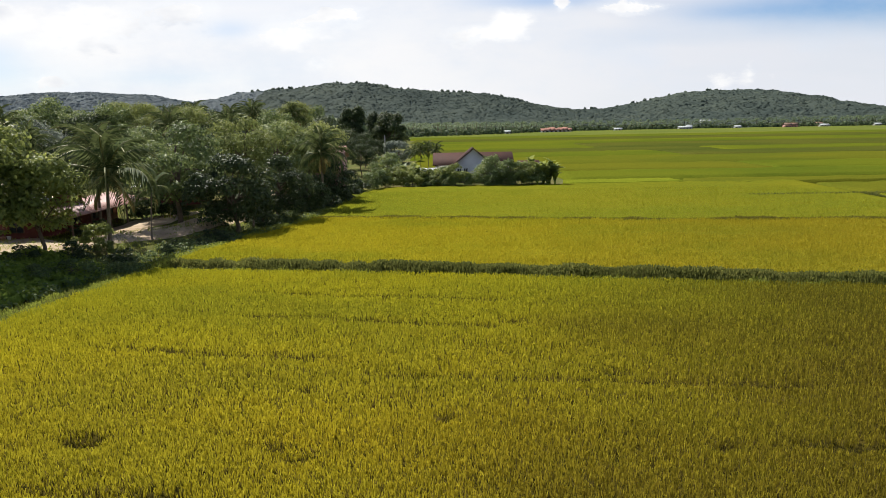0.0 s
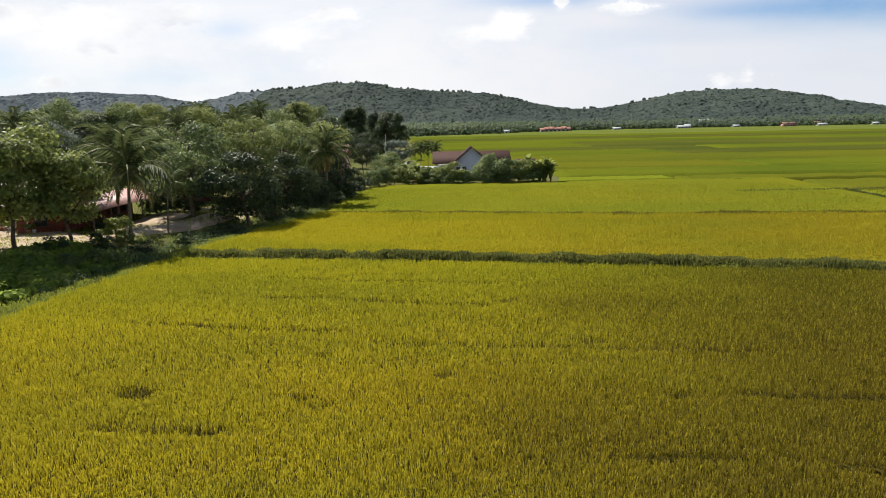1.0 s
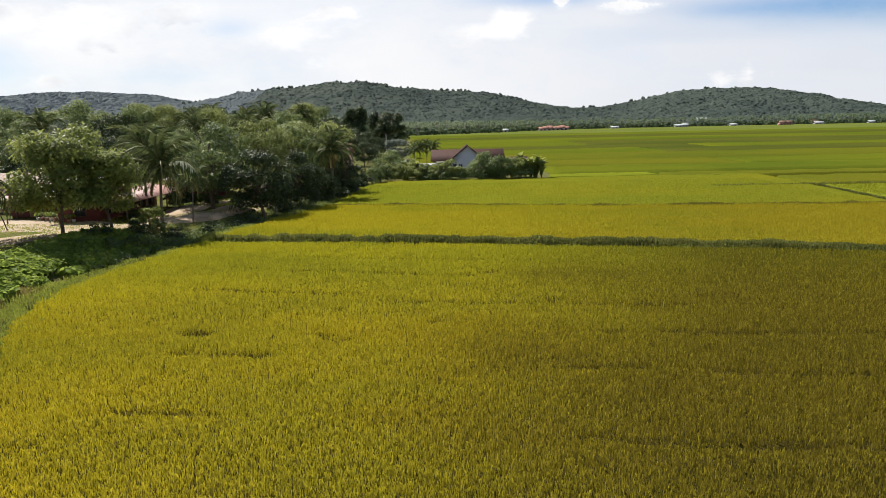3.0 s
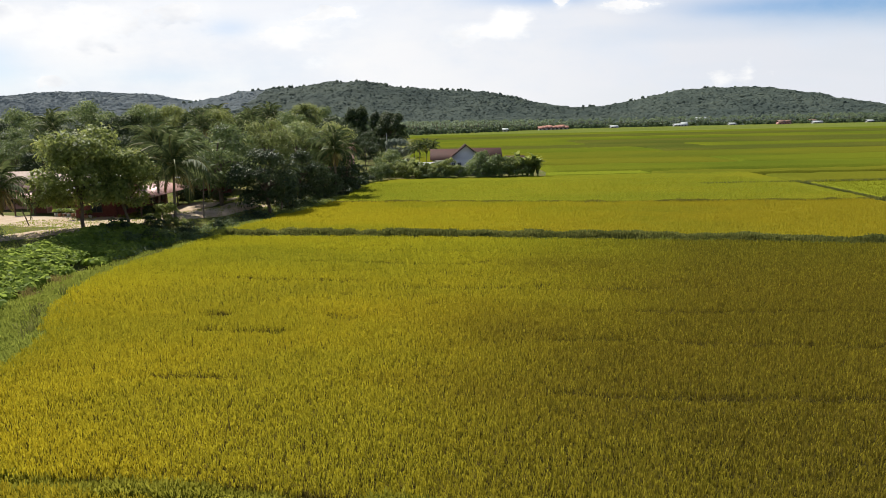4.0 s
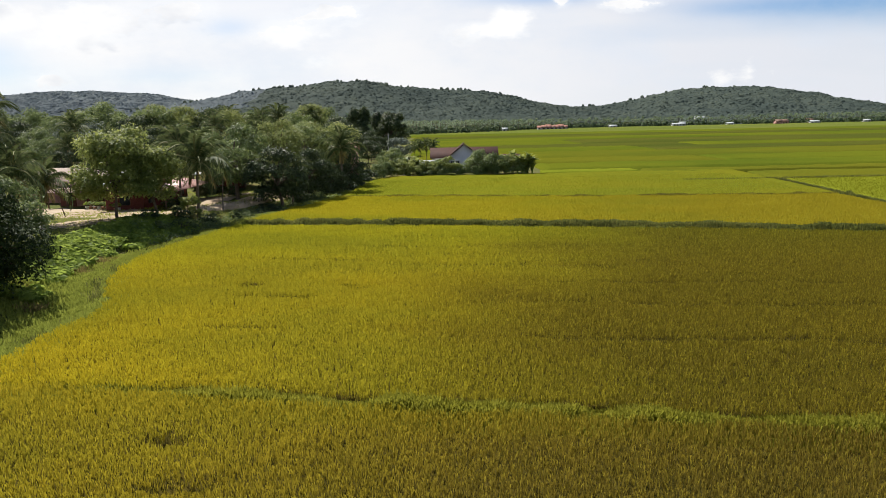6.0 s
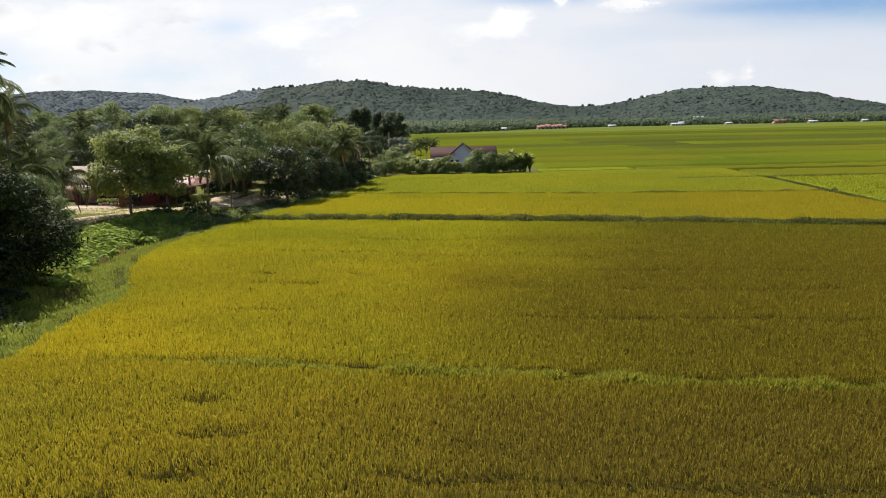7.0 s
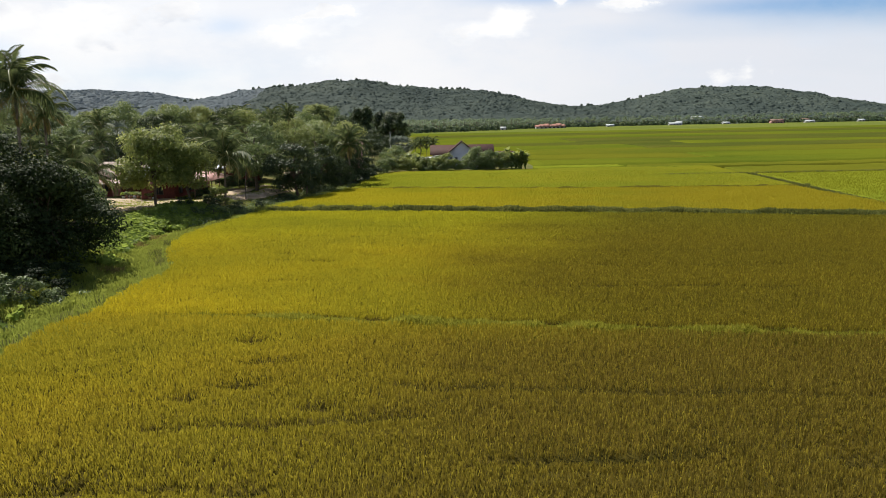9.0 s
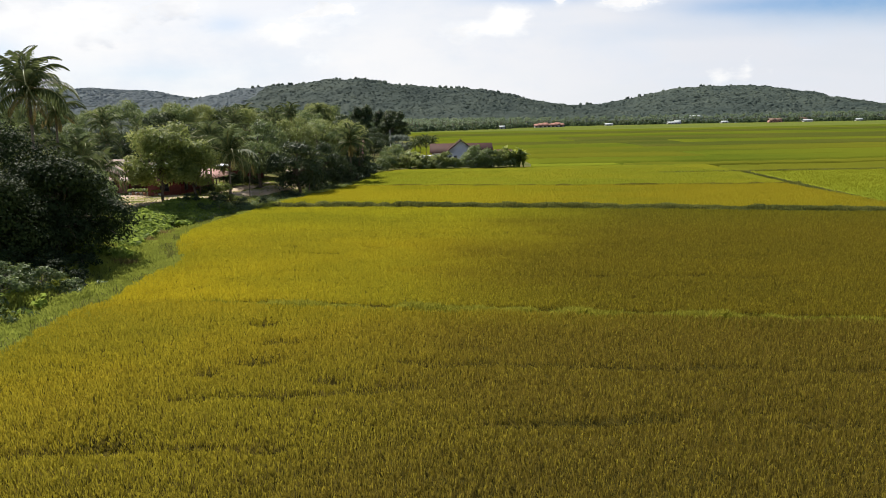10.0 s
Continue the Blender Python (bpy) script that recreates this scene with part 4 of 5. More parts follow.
# ---- palms ----
def frond_mesh(seed, length, mat, arch=0.5, droop=1.0, pairs=30, leaflet=0.9, hang=0.75):
    """A feather leaf along +x: a curved midrib with two rows of narrow hanging leaflets."""
    rng = np.random.default_rng(seed)
    t = np.linspace(0, 1, pairs)
    px, pz = length * (t - 0.25 * t ** 3), length * (arch * t - (arch + droop * 0.40) * t ** 2.4)
    v, f = [], []
    for side in (-1, 1):
        for i in range(2, pairs):
            L = leaflet * math.sin(math.pi * min(1, 0.16 + 0.86 * t[i])) ** 0.7 * rng.uniform(0.8, 1.15)
            a = np.array([px[i], 0, pz[i]])
            fwd = 0.45 * L
            tip = a + [fwd, side * L * 0.62, -L * hang * rng.uniform(0.6, 1.4)]
            mid = a + [fwd * 0.5, side * L * 0.42, -0.08 * L]
            w = length / pairs * 0.95
            k = len(v)
            v += [a - [w * 0.4, 0, 0], mid - [w * 0.5, 0, 0], tip, mid + [w * 0.5, 0, 0.0]]
            f += [(k, k + 1, k + 2, k + 3)]
    rib = Shape().tube([(x, 0, z) for x, z in zip(px[::4], pz[::4])], np.linspace(0.06, 0.018, len(px[::4])) * length / 3, 4)
    k = len(v)
    v += [np.array(p) for p in rib.v]
    f += [tuple(q + k for q in face) for face in rib.f]
    me = mesh_of("frond", np.array(v), f, mat)
    me.materials.append(frond_rib)
    me.polygons.foreach_set("material_index", np.array([0] * (len(f) - len(rib.f)) + [1] * len(rib.f), dtype=np.int32))
    return me


FRONDS = [frond_mesh(1, 3.8, frond_mat, 0.45, 0.8), frond_mesh(2, 4.1, frond_mat, 0.35, 1.1), frond_mesh(3, 3.6, frond_mat, 0.5, 0.7), frond_mesh(4, 3.0, frond_dry, 0.12, 0.35, 26, 0.5, 0.5)]


COCONUT = Shape().tube([(0, 0, q) for q in (-0.13, -0.09, 0, 0.09, 0.13)], (0.02, 0.08, 0.11, 0.08, 0.02), 7).mesh("coconut", leaf_mid, True)


def palm(x, y, head, label, lean=(0.0, 0.0), crown=1.0, count=20, dry=3, seed=0, trunk=0.14, group="", z=None, name="coconut_palm"):
    rng = np.random.default_rng(100 + seed)
    z0 = float(land(x, y)) if z is None else z
    t = thing(name, x, y, z0, label, "palm tree", 0, group)
    h = head - z0
    s = np.linspace(0, 1, 14)
    pts = [(lean[0] * q ** 1.6, lean[1] * q ** 1.6, -0.2 + (h + 0.2) * q) for q in s]
    rad = trunk * (1.0 - 0.35 * s + 0.75 * np.exp(-s * 14)) * (1 + 0.06 * (np.arange(14) % 2))
    part("trunk", Shape().tube(pts, rad, 9).mesh("trunk", palm_bark, True), t)
    for k in range(count + dry):
        old = k >= count
        a = math.degrees(2.4 * k) + rng.uniform(-14, 14)
        up = rng.uniform(-88, -30) if old else 80 - 115 * (k / count) ** 0.95 + rng.uniform(-8, 8)
        m = pose(lean[0], lean[1], h - 0.05) @ pose(0, 0, 0, 0, 0, a) @ pose(0, 0, 0, 0, -up, 0) @ pose(0, 0, 0, rng.uniform(-25, 25)) @ Matrix.Scale(crown * rng.uniform(0.85, 1.12), 4)
        part("frond", FRONDS[3] if old else FRONDS[k % 3], t, "dry brown frond" if old else "", m)
    if h > 6:
        for k in range(7):
            a = 2.4 * k
            part("coconut", COCONUT, t, "green coconut", pose(lean[0] + 0.28 * math.cos(a), lean[1] + 0.28 * math.sin(a), h - 0.35 - 0.1 * (k % 2), 12, 0, 50 * k))
    return t


palm(-25.5, 50.4, 6.7, "coconut palm with long drooping fronds by the track", (0.3, 0.0), 1.38, 19, 3, 1, 0.15)
palm(-31.0, 60.0, 8.0, "coconut palm rising behind another palm by the track", (0.2, 0.1), 1.1, 20, 3, 13, 0.14)
palm(-24.6, 55.6, 5.2, "slender young palm with a few pale fronds", (0.3, 0.2), 0.75, 8, 1, 2, 0.07)
palm(-38.4, 43.6, 5.4, "short leaning palm beside the sandy yard", (1.0, -0.3), 0.95, 18, 5, 3, 0.14)
palm(-40.9, 44.6, 5.9, "short palm with yellowing fronds beside the yard", (-0.4, 0.2), 0.95, 18, 5, 4, 0.14)
palm(-38.1, 32.0, 13.8, "tall coconut palm rising above a dark tree", (0.5, -0.3), 1.36, 26, 3, 5, 0.16)
palm(-39.4, 38.4, 11.9, "coconut palm with a skirt of hanging dry fronds", (0.3, 0.0), 0.95, 16, 6, 6, 0.15)
palm(-43.8, 33.0, 13.0, "tall coconut palm among other palms", (-0.5, 0.3), 1.1, 22, 4, 7, 0.16)
palm(-36.2, 36.5, 6.8, "young coconut palm with arching fronds", (0.2, 0.0), 1.0, 18, 4, 8, 0.13)
palm(-35.2, 32.0, 6.0, "young coconut palm half hidden behind a tree", (0.3, 0.0), 0.8, 13, 3, 9, 0.12)
palm(-14.6, 80.0, 7.0, "palm with pale hanging fronds at the paddy edge", (0.2, -0.2), 1.1, 22, 5, 10, 0.17)
palm(-18.5, 64.0, 4.2, "small palm with fronds hanging over grass", (0.6, -0.4), 0.85, 14, 4, 11, 0.11)
for k, (px, py, ph, pc) in enumerate(((-41, 112, 11.6, 1.2), (-34, 108, 11.0, 1.15), (-31.5, 112, 11.9, 1.15), (-31.0, 100, 10.0, 1.0), (-64, 100, 10.8, 1.15), (-73, 92, 9.8, 1.0), (-50, 82, 8.4, 1.0), (-37, 92, 10.4, 1.0),
                                       (-53, 76, 8.0, 0.95), (-83, 100, 11.5, 1.0), (-56, 64, 7.4, 0.95), (-26, 120, 12.0, 0.9))):
    palm(px, py, ph, "coconut palm standing among village trees", (0.4 * math.sin(k), 0.3 * math.cos(k)), pc, 18, 4, 20 + k, 0.15, "village palms")
for k, (px, py, ph) in enumerate(((-4.9, 139, 4.9), (-3.4, 141, 5.2), (-1.8, 139.5, 4.8), (-6.2, 142, 4.5))):
    palm(px, py, ph, "slim areca palm behind the house", (0, 0), 0.72, 15, 1, 40 + k, 0.06, "areca palms", name="areca_palm")


def banana_leaf(seed, length, wide):
    rng = np.random.default_rng(seed)
    v, f = [], []
    k = 8
    for i in range(k):
        t = i / (k - 1)
        w = wide * math.sin(math.pi * (0.08 + 0.9 * t)) ** 0.6 / 2
        x, z = length * (t - 0.25 * t * t), length * (0.55 * t - 0.75 * t * t)
        v += [(x, -w, z + w * 0.35), (x, 0, z), (x, w, z + w * 0.35)]
        if i:
            a = 3 * i
            f += [(a - 3, a - 2, a + 1, a), (a - 2, a - 1, a + 2, a + 1)]
    return mesh_of("leaf", v, f, leaf_big if seed % 2 else leaf_mid)


BANANA = [banana_leaf(1, 2.3, 0.8), banana_leaf(2, 2.1, 0.7)]


def banana(x, y, height, label, seed, n=26, group=""):
    rng = np.random.default_rng(300 + seed)
    t = thing("banana_plant", x, y, float(land(x, y)), label, "banana plant", 0, group)
    part("stem", Shape().tube([(0, 0, -0.1), (0.03, 0, height * 0.3), (0, 0.02, height * 0.55)], (0.15, 0.12, 0.06), 7).mesh("stem", weed_mat, True), t)
    for k in range(n):
        m = pose(0, 0, height * rng.uniform(0.15, 0.5)) @ pose(0, 0, 0, 0, 0, math.degrees(2.4 * k)) @ pose(0, 0, 0, 0, -rng.uniform(52, 88)) @ Matrix.Scale(height / 4 * rng.uniform(0.85, 1.15), 4)
        part("leaf", BANANA[k % 2], t, "", m)


for k, (bx, by, bh) in enumerate(((15.2, 105.2, 4.6), (16.3, 105.7, 4.9), (17.0, 105.0, 4.2), (14.4, 105.9, 4.3), (15.8, 104.8, 3.7), (17.2, 106.2, 4.0), (13.9, 109.5, 4.6), (12.6, 108.5, 4.2), (-4.4, 108.0, 3.6), (-6.5, 107.6, 3.8))):
    banana(bx, by, bh, "banana plant with upright leaves by the hedge", k, group="banana plants")
hedge_a = tree_parts(51, 3.7, 2.3, 0.0, leaf_big, 2400, 0.3, 16, 0.5, trunk=0.06, low=-0.1)
hedge_b = tree_parts(52, 4.2, 2.9, 0.0, leaf_mid, 3000, 0.3, 18, 0.5, trunk=0.07, low=-0.1)
hedge_c = tree_parts(53, 3.2, 2.0, 0.0, leaf_light, 1600, 0.28, 12, 0.5, trunk=0.05, low=-0.1)
HEDGE = ((-9.4, 106.4, 0, 0.8), (-8.0, 105.6, 0, 0.75), (-6.6, 106.2, 2, 0.9), (-5.2, 105.4, 0, 0.7), (-3.8, 106.0, 2, 0.75), (-2.4, 105.4, 1, 0.5), (-1.2, 105.8, 2, 0.7), (0.2, 105.2, 1, 0.55), (1.6, 105.8, 0, 1.0), (3.0, 105.4, 1, 0.6),
         (6.4, 105.8, 1, 0.85), (8.2, 106.6, 1, 1.1), (10.2, 105.8, 1, 0.95), (12.0, 106.2, 0, 1.0), (13.6, 105.4, 1, 0.75), (-10.6, 104.6, 1, 0.8), (-11.6, 102.0, 1, 0.75), (9.4, 104.9, 1, 0.6), (7.3, 104.9, 1, 0.55), (13.4, 107.4, 0, 0.9), (-9.6, 112, 1, 1.0), (-10.2, 118, 0, 1.1), (-10.8, 125, 1, 1.1), (-11.0, 133, 0, 1.1), (-7.2, 110, 2, 0.9), (-4.8, 111, 0, 0.9), (-3.0, 107.0, 0, 0.75), (0.4, 107.4, 1, 0.7), (-1.0, 107.6, 2, 0.8), (4.6, 106.4, 1, 0.45))
for hx, hy, kind, s in HEDGE:
    tree("shrub", hx, hy, ("green leafy garden shrub in a hedge", "dark rounded garden shrub in a hedge", "bright yellow-green garden shrub in a hedge")[kind], (hedge_a, hedge_b, hedge_c)[kind], hx * 47, s, 1.0, "hedge shrubs", category="shrub")

# ---- woodland behind the village ----
WOOD = [(tree_parts(61, 14.0, 4.8, 3.0, leaf_mid, 6500, 0.38, 26), "tall mid-green tree in village woodland"), (tree_parts(62, 12.5, 5.2, 2.0, leaf_dark, 6500, 0.38, 26), "dark broad tree in village woodland"),
        (tree_parts(63, 15.0, 4.4, 3.0, leaf_light, 6000, 0.36, 26, 0.4), "feathery yellow-green tree in village woodland"), (tree_parts(64, 12.0, 5.6, 2.0, leaf_grey, 6800, 0.36, 28), "greyish-green spreading tree in village woodland"),
        (tree_parts(65, 16.0, 4.0, 4.0, leaf_mid, 5500, 0.36, 24), "slender tall tree in village woodland")]
firsts = {}


def wood_tree(kind, x, y, s, turn, tall=1.0):
    meshes, label = WOOD[kind]
    m = pose(x, y, float(land(x, y)), 0, 0, turn) @ Matrix.Diagonal((s, s, s * tall, 1))
    if kind not in firsts:
        firsts[kind] = tree("woodland_tree", 0, 0, label, meshes, group="village woodland", z=0)
        firsts[kind].matrix_basis = m
    else:
        t = copy_thing(firsts[kind], Matrix())
        t.matrix_basis = m


rng = np.random.default_rng(5)
for kind, x, y, s in ((3, -70, 113, 0.95), (3, -64, 108, 0.8), (0, -57, 118, 1.0), (2, -52, 119, 0.95), (1, -47, 98, 0.8), (0, -40, 88, 0.7), (1, -46, 84, 0.68), (1, -56, 90, 0.72), (0, -64, 88, 0.7), (2, -38, 104, 0.85),
                      (1, -30, 94, 0.72), (0, -25, 103, 0.84), (1, -20, 108, 0.84), (1, -19, 120, 0.68), (1, -25, 126, 0.75), (1, -15.4, 126, 0.5), (1, -15, 140, 0.4), (1, -17.6, 150, 0.55), (1, -21, 142, 0.72), (1, -16.5, 172, 0.5), (1, -20, 164, 0.65), (1, -52, 74, 0.55), (0, -58, 79, 0.6), (1, -70, 80, 0.72), (0, -77, 88, 0.8), (1, -62, 70, 0.6), (3, -70, 66, 0.6)):
    wood_tree(kind, x, y, s, rng.uniform(0, 360))
for gy in np.arange(120, 270, 8.5):
    for gx in np.arange(-190, -14, 8.5):
        x, y = gx + rng.uniform(-3, 3), gy + rng.uniform(-3, 3)
        if x > west_edge(y) - 5 - 0.06 * (y - 120) or x > -0.165 * (y + 18) or x < -0.74 * (y + 36) - 6:
            continue
        wood_tree(int(rng.choice([0, 0, 1, 1, 2, 3, 4])), x, y, rng.uniform(0.78, 1.05), rng.uniform(0, 360), rng.uniform(0.9, 1.1))
for x, y, s in ((-100, 62, 0.8), (-92, 70, 0.85), (-85, 76, 0.8), (-96, 84, 0.9), (-104, 96, 0.95), (-92, 98, 0.95), (-80, 64, 0.75), (-74, 56, 0.7), (-66, 50, 0.7), (-60, 44, 0.75), (-56, 38, 0.7), (-52, 30, 0.75), (-50, 22, 0.75), (-46, 14, 0.75), (-44, 4, 0.75),
                (-48, -6, 0.75), (-40, -4, 0.6), (-57, 52, 0.6), (-112, 106, 1.0), (-98, 110, 1.0), (-84, 112, 0.95)):
    wood_tree(int(rng.choice([0, 1, 3])), x, y, s, rng.uniform(0, 360))
tall_dark = tree_parts(71, 14.6, 4.4, 0.4, leaf_dark, 14000, 0.5, 38, squash=1.2, trunk=0.25)
tree("woodland_tree", -23.6, 178, "tall dark narrow tree at the wood's end", tall_dark, 0, 0.86, 1.2)
tree("woodland_tree", -14.8, 188, "tall dark rounded tree at the wood's end", tall_dark, 120, 1.02, 0.98)
tree("woodland_tree", -18.5, 196, "tall dark tree at the wood's end", tall_dark, 200, 0.95)
tree("woodland_tree", -11.4, 160, "rounded olive tree near a utility pole", tree_parts(72, 6.6, 3.8, 0.0, leaf_grey, 5000, 0.42, 22), 0)

# the far end of the woods, and the grove of palms and trees behind the fields
rng = np.random.default_rng(9)

def clumps(name, x, y, z, r, tall, mat, label, n=14, size=0.42):
    """Tree crowns for woods far away: each a rounded heap of n loose sprays of leaves."""
    k = len(x)
    d = rng.normal(size=(k, n, 3))
    d /= np.linalg.norm(d, axis=2)[..., None]
    d[..., 2] = np.abs(d[..., 2]) * 1.1 - 0.25
    c = d * (np.stack([r, r, r * tall], -1)[:, None]) * rng.uniform(0.72, 1.05, (k, n, 1)) + np.stack([x, y, z], -1)[:, None]
    nrm = d + rng.normal(0, 0.4, (k, n, 3))
    nrm /= np.linalg.norm(nrm, axis=2)[..., None]
    t = np.cross(nrm, rng.normal(size=(k, n, 3)))
    t /= np.linalg.norm(t, axis=2)[..., None]
    s = np.cross(nrm, t)
    L = (r[:, None] * size * 2 * rng.uniform(0.7, 1.3, (k, n)))[..., None]
    v = np.stack([c + t * L, c - t * L * 0.55 + s * L * 0.8, c - t * L * 0.5 - s * L * 0.85], 2)
    return tagged(new(name, mesh_of(name, v, np.arange(k * n * 3).reshape(-1, 3), mat)), label, "forest", kind="stuff")


def grow(x0, x1, y0, y1, step):
    x, y = scatter(rng, x0, x1, y0, y1, step)
    keep = np.abs(x) < 0.70 * (y + 36) + 25
    return x[keep], y[keep]


def canopy(name, x, y, z, r, tall, mat, label):
    """Tree crowns of a far forest, each an uneven low dome of boughs."""
    k, m = len(x), 5
    a = rng.uniform(0, 6.28, (k, 1, 1)) + np.arange(m) * (2 * math.pi / m) + np.array([0, 0.6])[:, None]
    rr = r[:, None, None] * np.array([1.1, 0.68])[:, None] * rng.uniform(0.65, 1.3, (k, 2, m))
    zz = z[:, None, None] + (r * tall)[:, None, None] * (np.array([-0.7, 0.62])[:, None] + rng.uniform(-0.25, 0.25, (k, 2, m)))
    v = np.stack([x[:, None, None] + rr * np.cos(a), y[:, None, None] + rr * np.sin(a), zz], -1).reshape(k, 2 * m, 3)
    v = np.concatenate([v, np.stack([x, y, z + r * tall * 0.95], -1)[:, None]], 1)
    f = []
    for q in range(m):
        p = (q + 1) % m
        f += [(q, p, m + q), (p, m + p, m + q), (m + q, m + p, 2 * m)]
    faces = (np.arange(k)[:, None, None] * (2 * m + 1) + np.array(f)).reshape(-1, 3)
    return tagged(new(name, mesh_of(name, v, faces, mat, True)), label, "forest", kind="stuff")


def canopy_top(x, y):
    """Height of the closed forest roof over the hills."""
    return land(x, y) + 5.0 * smoothstep(925, 960, y) + 2.0 * wobble(x, y, 30, 6.0) + 2.5 * wobble(x, y, 15, 8.0) - 2.0 * (y > 2045)


for x0, x1, mat, words in ((-1720, -480, hazy_ridge_mat, "closed forest roof over a long low ridge"), (-480, 1660, hazy_forest_mat, "closed forest roof over green hills")):
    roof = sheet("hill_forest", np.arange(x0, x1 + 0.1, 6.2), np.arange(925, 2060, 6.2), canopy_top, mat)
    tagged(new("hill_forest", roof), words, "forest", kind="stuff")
x, y = rng.uniform(-1700, 1650, 62000), rng.uniform(930, 2040, 62000)
keep = np.abs(x) < 0.70 * (y + 36) + 25
x, y = x[keep], y[keep]
r = (2.6 + 3.6 * rng.random(len(x)) ** 2.0) * (1 + 0.25 * wobble(x, y, 120, 3.0))
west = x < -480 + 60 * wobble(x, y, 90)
for side, mat, words in ((west, hazy_ridge_mat, "distant forest on a long low ridge, paled by painted haze"), (~west, hazy_forest_mat, "dense green forest covering low hills")):
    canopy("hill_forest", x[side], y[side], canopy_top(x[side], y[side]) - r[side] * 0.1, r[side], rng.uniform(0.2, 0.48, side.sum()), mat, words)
# a few taller trees on the skyline
x, y = np.concatenate([rng.normal(-492, 14, 12), rng.normal(-240, 12, 10), rng.uniform(-1300, 1200, 110)]), np.concatenate([rng.normal(2000, 12, 22), rng.normal(1990, 30, 110)])
r = rng.uniform(4.0, 6.5, len(x))
clumps("hill_forest", x, y, canopy_top(x, y) + 2.6, r * 0.8, rng.uniform(0.9, 1.5, len(x)), hazy_forest_mat, "taller single trees along the skyline", 40, 0.3)
x, y = grow(-1950, -500, 2060, 2560, 11)
r = rng.uniform(5.0, 9.0, len(x))
roof = sheet("hill_forest", np.arange(-1960, -490, 10.0), np.arange(2050, 2570, 10.0), lambda a, b: land(a, b) + 6.0 + 2.2 * wobble(a, b, 26, 4.0), hazy_ridge_mat)
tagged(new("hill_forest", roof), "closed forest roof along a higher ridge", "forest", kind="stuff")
canopy("hill_forest", x, y, land(x, y) + 5.6, r, rng.uniform(0.25, 0.55, len(x)), hazy_ridge_mat, "distant forest along a higher ridge")


def far_edge(x):
    """The far end of the rice plain."""
    return np.interp(x, [-60, -30, 60, 154, 385, 560, 800], [560, 590, 700, 860, 905, 860, 850])


x, y = grow(-520, 900, 560, 1100, 7.5)
keep = (y > far_edge(x) + 14 * wobble(x, y, 40)) | ((x < -45) & (y > 300))
keep &= rng.random(len(x)) < np.where(y > 1000, 0.5, 0.85)
x, y = x[keep], y[keep]
r = rng.uniform(1.4, 3.6, len(x))
clumps("tree_belt", x, y, land(x, y) + r * 0.7 + 0.4, r, rng.uniform(0.8, 1.5, len(x)), belt_mat, "belt of mixed trees behind the rice plain", 26, 0.34)
x, y = scatter(rng, -260, -20, 262, 600, 9.0)
keep = x < west_edge(y) - 18
x, y = x[keep], y[keep]
r = rng.uniform(3.2, 5.6, len(x))
clumps("tree_belt", x, y, land(x, y) + r * 1.1 + 2.0, r, rng.uniform(0.9, 1.5, len(x)), belt_mat, "woodland running away behind the village", 40, 0.3)

# palms of the grove
x, y = grow(-120, 820, 580, 1010, 10)
keep = (y > far_edge(x) + 8) & (rng.random(len(x)) < 0.75)
x, y = x[keep], y[keep]
k, nf = len(x), 11
hp = rng.uniform(7, 13, k)
a = (rng.uniform(0, 6.28, k)[:, None] + np.arange(nf) * 2.4)
el = rng.uniform(-0.5, 0.9, (k, nf))
L = rng.uniform(2.8, 4.2, (k, nf))
head = np.stack([x, y, land(x, y) + hp], -1)[:, None]
way = np.stack([np.cos(a), np.sin(a), 0 * a], -1)
across = np.stack([-np.sin(a), np.cos(a), 0 * a], -1) * 0.42
mid = head + way * (L * 0.6 * np.cos(el))[..., None] + np.array([0, 0, 1]) * (L * 0.55 * np.sin(el))[..., None]
tip = head + way * (L * 0.95)[..., None] + np.array([0, 0, 1]) * (L * (0.5 * np.sin(el) - 0.45))[..., None]
v = np.stack([np.broadcast_to(head, mid.shape), mid - across, tip, mid + across], 2).reshape(-1, 3)
i = np.arange(k * nf)[:, None] * 4
grove = tagged(new("palm_grove", mesh_of("palm_grove", v, i + [0, 1, 2, 3], belt_mat)), "grove of coconut palms along the end of the plain", "palm grove", kind="stuff")
base = head[:, 0] * [1, 1, 0] + np.stack([0 * x, 0 * x, land(x, y)], -1)
v = np.stack([base - [0.22, 0, 0], base + [0.22, 0, 0], head[:, 0] + [0.15, 0, 0], head[:, 0] - [0.15, 0, 0]], 1).reshape(-1, 3)
part("palm_trunks", mesh_of("palm_trunks", v, np.arange(k)[:, None] * 4 + [0, 1, 2, 3], palm_bark), grove)["kind"] = "stuff"


